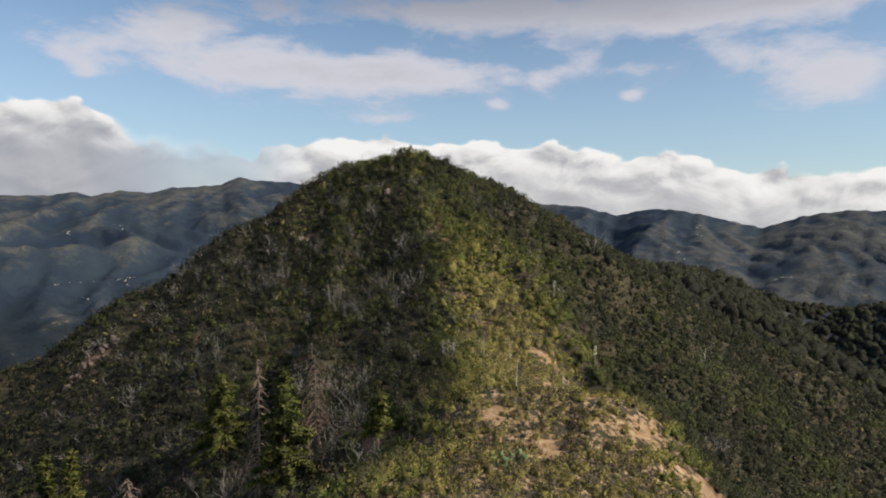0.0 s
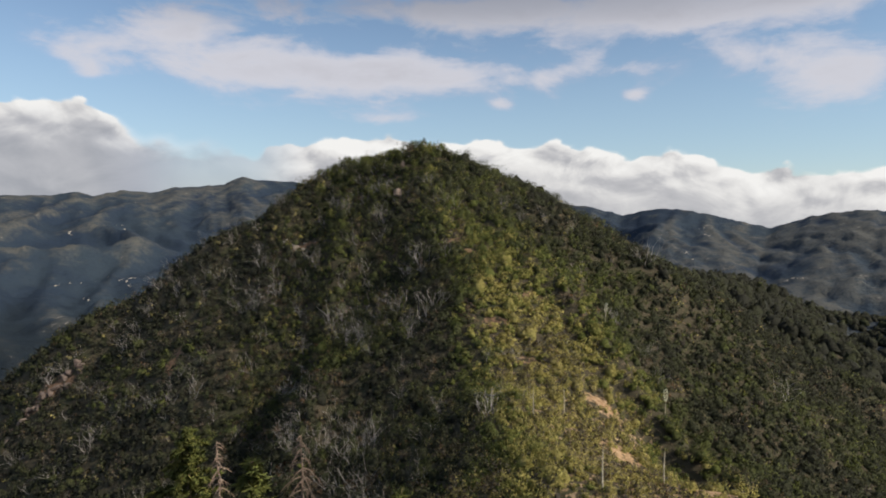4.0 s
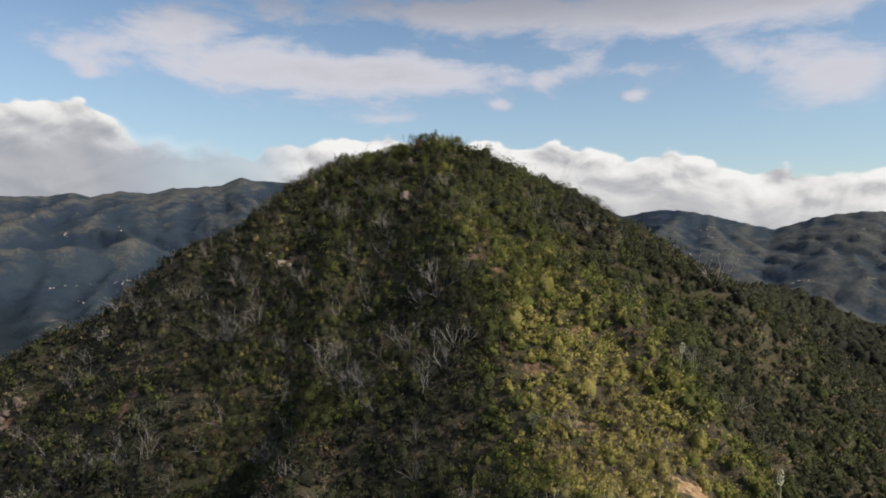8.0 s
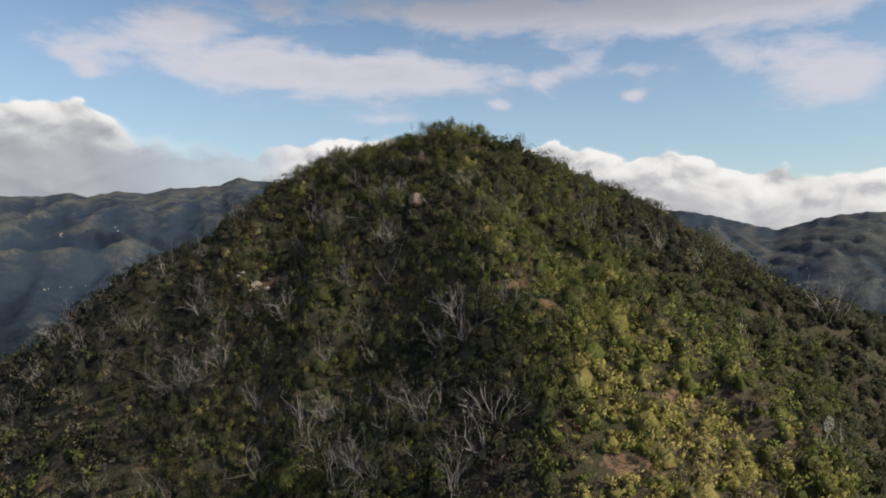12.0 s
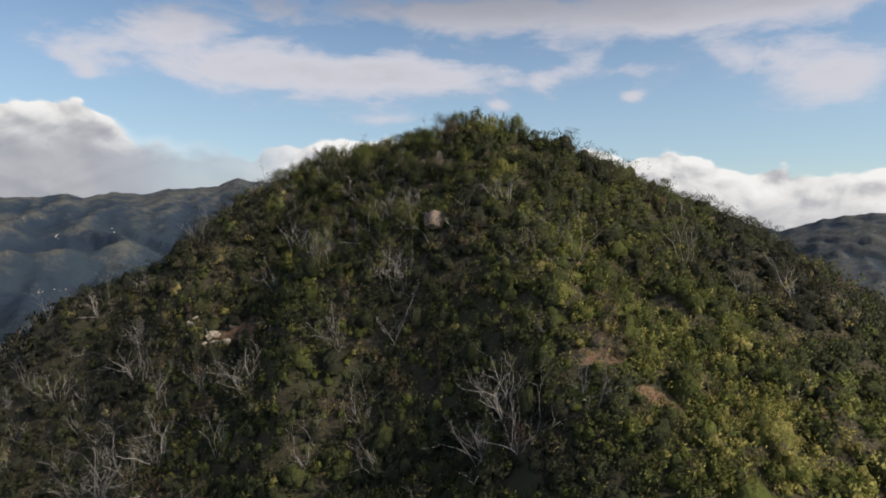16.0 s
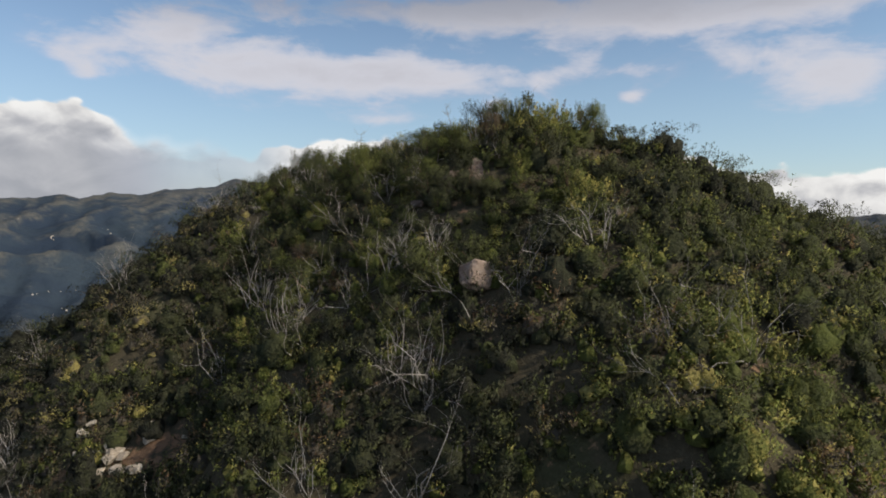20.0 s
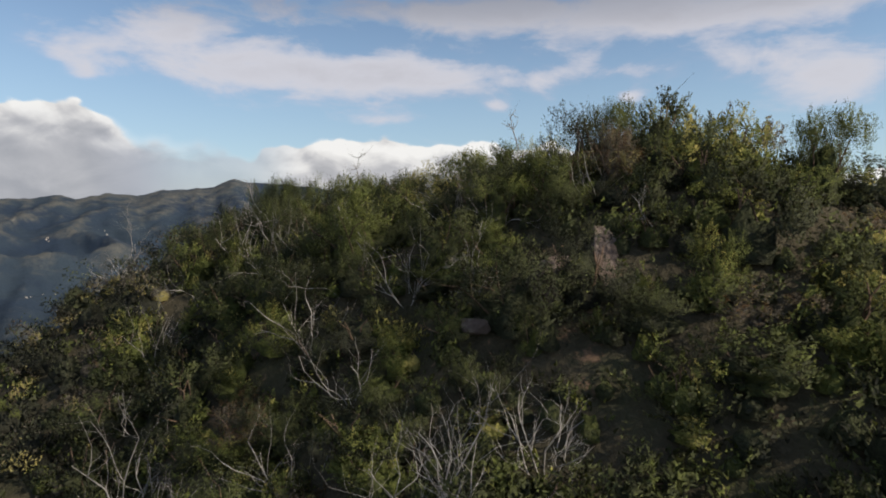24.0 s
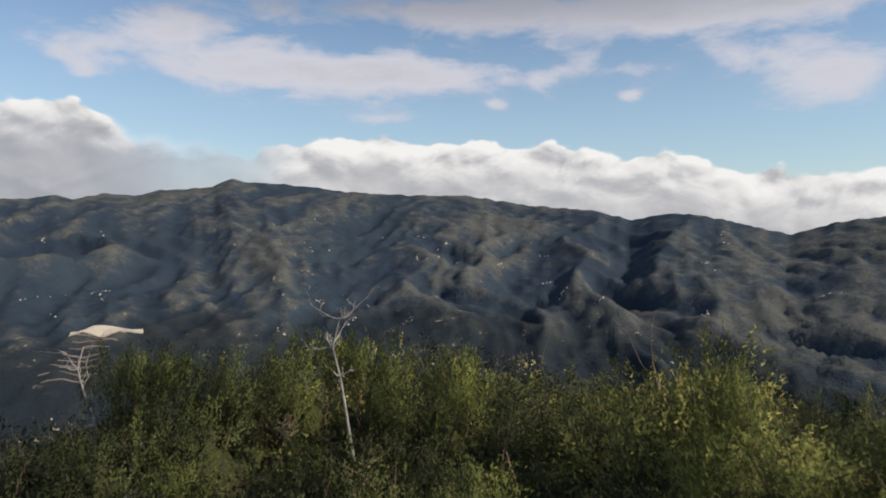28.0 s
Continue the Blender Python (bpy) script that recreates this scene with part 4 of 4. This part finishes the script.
lush = 0.75 * np.clip((4 - gx) / 10, 0.12, 1) * np.clip(1.25 - np.abs(gx + 14) / 48, 0.15, 1) * np.clip((102 - gy) / 12, 0.3, 1) * (0.55 + 0.9 * perlin(gx / 8, gy / 8, 71))
mixed = rng.permutation(len(gx))
for x, y, p in zip(gx[mixed], gy[mixed], lush[mixed]):
    if rng.random() < p and bareness(x, y) < 0.5 and not (y > 88 and math.hypot(x + 8, y - 96) < 9):
        spots.append((x, y, int(rng.integers(0, 8)), rng.uniform(0.75, 1.3)))
seen_kinds = set()
for x, y, k, s in spots[:300]:
    m = seat(x, y, rng.uniform(0, 360), s, 0.1, rng.uniform(-8, 8))
    if k in seen_kinds:
        put_copy(SNAGS[k], m)
    else:
        SNAGS[k].matrix_basis = m
        seen_kinds.add(k)
# the rest of them, past counting
shapes = []
for ob in SNAGS:
    vs, fs, k = [], [], 0
    for c in ob.children:
        co = np.empty(len(c.data.vertices) * 3, np.float32)
        c.data.vertices.foreach_get("co", co)
        ix = np.empty(len(c.data.loops), np.int32)
        c.data.loops.foreach_get("vertex_index", ix)
        vs.append(co.reshape(-1, 3)), fs.append(ix.reshape(-1, 4) + k)
        k += len(co) // 3
    shapes.append((np.concatenate(vs), np.concatenate(fs)))
vs, fs, base_index = [], [], 0
for x, y, k, s in spots[300:800]:
    m = np.array(seat(x, y, rng.uniform(0, 360), s, 0.1, rng.uniform(-8, 8)))
    v, f = shapes[k]
    vs.append(v @ m[:3, :3].T + m[:3, 3]), fs.append(f + base_index)
    base_index += len(v)
tagged(new("dead_brush", mesh_of("dead_brush", np.concatenate(vs), np.concatenate(fs), DEADWOOD, smooth=True)), "bleached bare dead brush scattered over the dark slope", "dead shrubs", kind="stuff")


# --- conifers ---
def make_conifer(x, y, top, seed, spread, dead=False, bare_low=0.15, label="", lean=0.0):
    gen = np.random.default_rng(500 + seed)
    z0 = float(z_at(x, y)[0]) - 0.2
    h = top - z0
    root = new("dead_conifer" if dead else "conifer")
    root.matrix_basis = Matrix.Translation((x, y, z0)) @ pose(0, 0, 0, lean, 0, gen.uniform(0, 360))
    trunk = Wood()
    levels = 12
    wob = gen.normal(0, 0.05, (levels, 2)) * np.linspace(0.2, 1, levels)[:, None]
    trunk.rod([(wob[i, 0], wob[i, 1], h * i / (levels - 1)) for i in range(levels)], np.linspace((0.016 if dead else 0.03) * h ** 0.9, 0.015, levels), 8)
    part("trunk", trunk.mesh("trunk", REDBARK), root)
    boughs, leaves, spokes = Wood(), [], []
    n = int(h * (7 if dead else 6.5))
    for i in range(n):
        f = bare_low + (1 - bare_low) * (i + gen.random()) / n
        ln = spread * (1 - f) ** (0.5 if dead else 0.75) * gen.uniform(0.45, 1.25) + 0.18
        a = i * 2.4 + gen.uniform(-0.5, 0.5)
        p = np.array([0, 0, f * h])
        d = np.array([math.cos(a), math.sin(a), 0.25 if not dead else 0.1])
        pts = [p]
        for s in range(5):
            d = unit(d + np.array([0, 0, -0.13 if not dead else -0.26]) + gen.normal(size=3) * 0.07)
            pts.append(pts[-1] + d * ln / 5)
        boughs.rod(pts, np.linspace(0.030, 0.008, 6) * (1.35 if dead else 1), 4)
        pts = np.array(pts)
        if dead:
            for s in range(2, 6):
                for _ in range(2):
                    limb(boughs, pts[s], unit(d + gen.normal(size=3) * 0.5 - np.array([0, 0, 0.5])), ln * 0.45, 0.014, gen, 0, 3, 0.15)
        else:
            k = int(150 * ln + 30)
            u = gen.uniform(0.12, 1.0, k) * 5
            j = np.minimum(u.astype(int), 4)
            q = pts[j] + (pts[j + 1] - pts[j]) * (u - j)[:, None]
            way = unit(gen.normal(size=(k, 3)) * np.array([1, 1, 0.55]) + d * 0.6)
            q = q + way * gen.uniform(0, 0.2, (k, 1))
            sd = unit(np.cross(way, gen.normal(size=(k, 3))))
            spokes.append(np.repeat(unit(way * 0.4 + np.array([math.cos(a), math.sin(a), 0.7])), 3, 0))
            leaves.append(np.stack([q - sd * 0.055, q + sd * 0.055, q + way * gen.uniform(0.18, 0.38, (k, 1))], 1).reshape(-1, 3))
    part("crown", boughs.mesh("crown", REDBARK if dead else BARK), root)
    if leaves:
        v = np.concatenate(leaves)
        part("crown", mesh_of("crown", v, np.arange(len(v)).reshape(-1, 3), LEAF, normals=np.concatenate(spokes), tone=np.full(len(v), 0.46) + np.repeat(gen.normal(0, 0.06, len(v) // 3), 3)), root)
    return tagged(root, label, "dead tree" if dead else "conifer", "conifers below the spur")


make_conifer(-10.6, 38.6, 19.3, 1, 2.7, label="tall green conifer with a red-brown trunk")
make_conifer(-22.2, 58.0, 13.4, 2, 4.3, label="full green conifer on the dark slope")
make_conifer(-4.4, 38.6, 17.6, 3, 1.3, label="slender young green conifer beside the spur", bare_low=0.4, lean=4)
make_conifer(-29.5, 45.5, 10.8, 4, 1.8, label="young green conifer low on the slope")
make_conifer(-33.0, 47.5, 9.6, 5, 1.8, label="small green conifer low on the slope")
make_conifer(-8.9, 40.4, 19.8, 6, 2.0, dead=True, label="dead conifer with drooping bare branches")
make_conifer(-12.8, 40.2, 19.6, 7, 1.3, dead=True, label="narrow dead conifer with brown drooping twigs")
make_conifer(-22.0, 40.0, 11.2, 8, 2.0, dead=True, label="dead conifer top with arching bare branches")


# --- rocks ---
def make_rock(name, x, y, size, seed, mat, label, up=0.0, yaw=0.0, tilt=0.0, group="", fine=3):
    """An angular broken rock: a hull of random corners with worn edges and rough faces."""
    gen = np.random.default_rng(900 + seed)
    bm = bmesh.new()
    for p in unit(gen.normal(size=(15, 3))) * gen.uniform(0.82, 1.08, (15, 1)):
        bm.verts.new(np.sign(p) * np.abs(p) ** 0.62 * 0.86)
    hull = bmesh.ops.convex_hull(bm, input=bm.verts[:])
    loose = [g for g in hull["geom_interior"] if isinstance(g, bmesh.types.BMVert)]
    bmesh.ops.delete(bm, geom=loose, context="VERTS")
    bmesh.ops.bevel(bm, geom=bm.edges[:], offset=0.07, segments=2, affect="EDGES", profile=0.6)
    bmesh.ops.triangulate(bm, faces=bm.faces[:])
    for _ in range(fine - 1):
        bmesh.ops.subdivide_edges(bm, edges=[e for e in bm.edges if e.calc_length() > 0.16], cuts=1, use_grid_fill=True)
        bmesh.ops.triangulate(bm, faces=bm.faces[:])
    off = Vector((seed * 7.3, seed * 3.1, seed * 1.7))
    for v in bm.verts:
        p = v.co.copy()
        crack = -0.10 * max(0.0, 1 - abs(noise.noise(p * 1.5 + off)) * 9)
        q = p * (1 + noise.fractal(p * 2.6 + off, 1.0, 2.0, 4) * 0.09 + crack)
        v.co = Vector((q.x * size[0], q.y * size[1], q.z * size[2]))
    me = bpy.data.meshes.new(name)
    bm.to_mesh(me)
    bm.free()
    me.materials.append(mat)
    ob = new(name, me)
    ob.matrix_basis = Matrix.Translation((x, y, float(z_at(x, y)[0]) + up)) @ pose(0, 0, 0, tilt, 0, yaw)
    return tagged(ob, label, "rock", group)


make_rock("boulder", -8.0, 86.6, (0.78, 0.6, 0.72), 1, TANROCK, "tan angular boulder set in the summit slope", 0.72)
make_rock("boulder", -8.6, 91.45, (0.74, 0.6, 1.15), 2, ROCK, "cracked brown broad boulder in the brush", -0.05, 12)
make_rock("boulder", -7.75, 91.4, (0.42, 0.55, 1.35), 3, ROCK, "narrow leaning slab of brown rock", -0.1, -10, -8)
make_rock("boulder", -10.2, 91.3, (0.4, 0.35, 0.22), 4, ROCK, "low flat brown stone under the shrubs", 0.15)
make_rock("boulder", -3.2, 87.4, (0.34, 0.3, 0.3), 5, ROCK, "reddish stone showing between shrubs", 0.15)
make_rock("boulder", -7.1, 92.0, (0.25, 0.2, 0.2), 6, ROCK, "small reddish stone on the rock top", 0.2)
make_rock("boulder", -10.6, 93.0, (0.32, 0.3, 0.4), 8, PALEROCK, "small buff rock at the foot of a shrub", 0.15)
gen = np.random.default_rng(77)
for i in range(26):
    a, r = gen.uniform(0, 6.28), abs(gen.normal(0, 1.0))
    s = gen.uniform(0.12, 0.42)
    make_rock("stone", -21.3 + 2.0 * r * math.cos(a), 88.2 + 0.8 * r * math.sin(a), (s, s * 0.8, s * 0.6), 10 + i, PALEROCK, "pale broken stone in the small rockfall", s * 0.2, gen.uniform(0, 360), 0, "rockfall stones", 1)
for i in range(22):
    u = i / 21
    s = gen.uniform(0.4, 0.95)
    make_rock("boulder", -57.0 + 7 * u + gen.normal(0, 0.5), 87.5 + 1.8 * u + gen.normal(0, 0.6), (s, s * 0.8, s * 0.8), 50 + i, ROCK, "weathered buff rock of the slope outcrop", s * 0.05, gen.uniform(0, 360), 0, "outcrop rocks", 2)


# --- yuccas and a charred post ---
def make_yucca(x, y, tall_by, seed, bloom, tilt=0.0):
    gen = np.random.default_rng(700 + seed)
    root = new("yucca")
    root.matrix_basis = seat(x, y, gen.uniform(0, 360), 1.0, 0.05, tilt)
    v = []
    for i in range(70):
        a, e = gen.uniform(0, 6.28), gen.uniform(0.1, 1.3)
        d = np.array([math.cos(a) * math.cos(e), math.sin(a) * math.cos(e), math.sin(e)])
        s = unit(np.cross(d, (0, 0, 1.0))) * 0.022
        v += [-s, s, d * gen.uniform(0.35, 0.6)]
    v = np.array(v)
    part("rosette", mesh_of("rosette", v, np.arange(len(v)).reshape(-1, 3), LEAF, tone=np.full(len(v), 0.42)), root)
    w = Wood()
    w.rod([(0, 0, 0), (0.02, 0, tall_by * 0.5), (0.0, 0.03, tall_by)], (0.045, 0.035, 0.012), 6)
    part("stalk", w.mesh("stalk", STRAW), root, "pale dry flower stalk")
    if bloom:
        k = 260
        zz = gen.uniform(0.62, 1.0, k) * tall_by
        rr = 0.16 * np.sin(np.clip((zz / tall_by - 0.6) / 0.42, 0, 1) * np.pi) ** 0.7 + 0.02
        a = gen.uniform(0, 6.28, k)
        p = np.stack([np.cos(a) * rr, np.sin(a) * rr, zz], -1)
        d, s = unit(gen.normal(size=(k, 3))) * 0.05, unit(gen.normal(size=(k, 3))) * 0.04
        vv = np.stack([p - s, p + s, p + d], 1).reshape(-1, 3)
        part("flowers", mesh_of("flowers", vv, np.arange(len(vv)).reshape(-1, 3), CREAM), root, "cream flower spike")
    return tagged(root, "yucca with cream flower spike on the slope" if bloom else "dry yucca stalk standing on the spur", "yucca", "yuccas on the spur")


def make_cactus(x, y):
    """A clump of flat oval pads, each grown from the rim of another."""
    gen = np.random.default_rng(41)
    root = new("prickly_pear")
    root.matrix_basis = seat(x, y, 20, 1.0, 0.03)
    spots_done = []
    for i in range(16):
        if i < 6:
            a = i * 1.05
            p, lean = Vector((0.38 * math.cos(a), 0.38 * math.sin(a), 0.0)), gen.uniform(-25, 25)
        else:
            q, b, turn = spots_done[int(gen.integers(0, 6))]
            p, lean = q + Vector((gen.uniform(-0.08, 0.08), gen.uniform(-0.05, 0.05), 0.25)), b + gen.uniform(-30, 30)
        spots_done.append((p, lean, 0))
        bm = bmesh.new()
        bmesh.ops.create_uvsphere(bm, u_segments=12, v_segments=8, radius=1.0)
        for v in bm.verts:
            w = 0.75 + 0.25 * v.co.z
            v.co = Vector((v.co.x * 0.13 * w, v.co.y * 0.025, (v.co.z + 0.95) * 0.16))
        me = bpy.data.meshes.new("pad")
        bm.to_mesh(me)
        bm.free()
        me.polygons.foreach_set("use_smooth", np.ones(len(me.polygons), bool))
        me.materials.append(PAD)
        part("pad", me, root, at=Matrix.Translation(p) @ pose(0, 0, 0, lean * 0.5, lean, gen.uniform(0, 180)))
    tagged(root, "pale green prickly pear clump on the sandy crest", "cactus")


PAD = wood_material("cactus_skin", (0.16, 0.24, 0.11), (0.24, 0.32, 0.15), 9.0)
make_cactus(2.9, 29.3)
make_cactus(4.0, 30.4)
STRAW = wood_material("straw", (0.42, 0.36, 0.25), (0.62, 0.55, 0.42))
CREAM = wood_material("cream_petals", (0.62, 0.60, 0.40), (0.78, 0.76, 0.58))
make_yucca(15.9, 60.9, 2.6, 1, True)
make_yucca(6.2, 54.0, 2.2, 2, False)
make_yucca(4.9, 38.9, 2.0, 3, False, 24)
make_yucca(3.6, 51.0, 2.2, 4, False)
make_yucca(8.6, 41.5, 1.8, 5, False)
make_yucca(13.0, 69.0, 2.2, 6, True, 10)


def make_post():
    root = new("charred_trunk")
    root.matrix_basis = seat(-4.7, 69.0, 0, 1.0, 0.2)
    gen = np.random.default_rng(5)
    w = Wood()
    w.rod([(0, 0, 0), (0.03, 0, 0.9), (0.0, 0.03, 1.8), (0.02, 0.02, 2.7)], (0.13, 0.10, 0.09, 0.05), 8)
    part("trunk", w.mesh("trunk", CHAR), root)
    for i in range(4):
        w = Wood()
        a = gen.uniform(0, 6.28)
        limb(w, (0, 0, 1.6 + 0.3 * i), (math.cos(a), math.sin(a), 0.4), 0.5, 0.025, gen, 0, 4)
        part("branch", w.mesh("branch", DEADWOOD), root, "bleached broken branch")
    tagged(root, "charred black standing trunk with broken pale branches", "dead tree")


CHAR = wood_material("charred_wood", (0.012, 0.011, 0.010), (0.035, 0.032, 0.030))
make_post()


def make_old_snag(x, y, tall_by, seed, label, lean=0.0):
    gen = np.random.default_rng(seed)
    root = new("dead_tree")
    root.matrix_basis = seat(x, y, gen.uniform(0, 360), 1.0, 0.15, lean)
    w = Wood()
    pts, p = [], np.zeros(3)
    for i in range(8):
        pts.append(p.copy())
        p = p + np.array([gen.normal(0, 0.07), gen.normal(0, 0.07), tall_by / 7])
    w.rod(pts, np.linspace(0.030, 0.008, 8), 6)
    part("trunk", w.mesh("trunk", DEADWOOD), root)
    for i in range(11):
        k = int(gen.integers(2, 8)) if i > 3 else int(gen.integers(6, 8))
        b = Wood()
        a = gen.uniform(0, 6.28)
        limb(b, pts[k], (math.cos(a), math.sin(a), gen.uniform(0.1, 0.8)), gen.uniform(0.15, 0.5), 0.011, gen, 2, 4, 0.0, 0.6, 3)
        part("branch", b.mesh("branch", DEADWOOD), root)
    tagged(root, label, "dead tree")


make_old_snag(-13.54, 101.35, 2.8, 81, "weathered grey dead tree with broken top branches")
make_old_snag(-17.6, 102.6, 2.2, 84, "pale bare dead tree above the hilltop brush", 6)
make_old_snag(-8.68, 96.8, 2.3, 83, "leaning pale dead tree on the skyline", -8)


# --- far slopes: pale scars and a terraced cut ---
def far_scars():
    gen = np.random.default_rng(91)
    verts, faces, k = [], [], 0
    for i in range(64):
        th, r = gen.uniform(-0.62, 0.6), gen.uniform(620, 1500)
        x, y = -12 + r * math.sin(th), 90 + r * math.cos(th)
        run = gen.choice([-1, 1])
        for j in range(int(gen.integers(2, 8))):
            u = gen.normal(0, 9)
            px, py = x + u + gen.normal(0, 3), y + run * u + gen.normal(0, 4)
            s = gen.uniform(0.5, 2.2)
            pz = float(z_at(px, py)[0])
            ring = [(px + s * gen.uniform(0.6, 1.5) * math.cos(a), py + s * gen.uniform(0.6, 1.3) * math.sin(a)) for a in np.arange(6) * math.pi / 3]
            rz = z_at([p[0] for p in ring], [p[1] for p in ring])
            verts += [(px, py, pz + s * 0.9)] + [(p[0], p[1], z - 0.3) for p, z in zip(ring, rz)]
            faces += [(k, k + 1 + m, k + 1 + (m + 1) % 6) for m in range(6)]
            k += 7
    tagged(new("rock_scars", mesh_of("rock_scars", verts, faces, PALEROCK)), "pale bare rock scars on the far slopes", "rocks", kind="stuff")


far_scars()


QUARRY_WAY, QUARRY_FAR, QUARRY_STEP = -0.572, 772.0, 19.0


def terraces():
    """A pale levelled cut with thin benches below it, low on the far slope."""
    root = new("quarry_terraces")
    root.matrix_basis = Matrix.Translation((-12, 93, 0))
    gen = np.random.default_rng(77)
    for i in range(9):
        r = QUARRY_FAR - i * QUARRY_STEP
        across = (QUARRY_WAY - 0.010 * i) * r
        wide, deep, thick = (84, 24, 2.6) if i == 0 else (gen.uniform(38, 60), 3.5, 1.2)
        bm = bmesh.new()
        bmesh.ops.create_cube(bm, size=1.0)
        bmesh.ops.subdivide_edges(bm, edges=bm.edges[:], cuts=6, use_grid_fill=True)
        c, d = math.cos(radians(24)), math.sin(radians(24))
        for v in bm.verts:
            p = Vector((v.co.x * wide, v.co.y * deep * (1 - abs(v.co.x)), 0))
            p += noise.noise_vector(p * 0.05 + Vector((9 * i, 0, 0))) * 2.0
            x, y = across + p.x * c - p.y * d, r + p.x * d + p.y * c
            v.co = (x, y, float(z_at(-12 + x, 93 + y)[0]) + 0.4 + v.co.z * thick)
        me = bpy.data.meshes.new("bench")
        bm.to_mesh(me)
        bm.free()
        me.materials.append(PALEROCK if i == 0 else ROCK)
        part("bench", me, root)
    tagged(root, "pale terraced cut with stepped benches on the far slope", "quarry")


terraces()
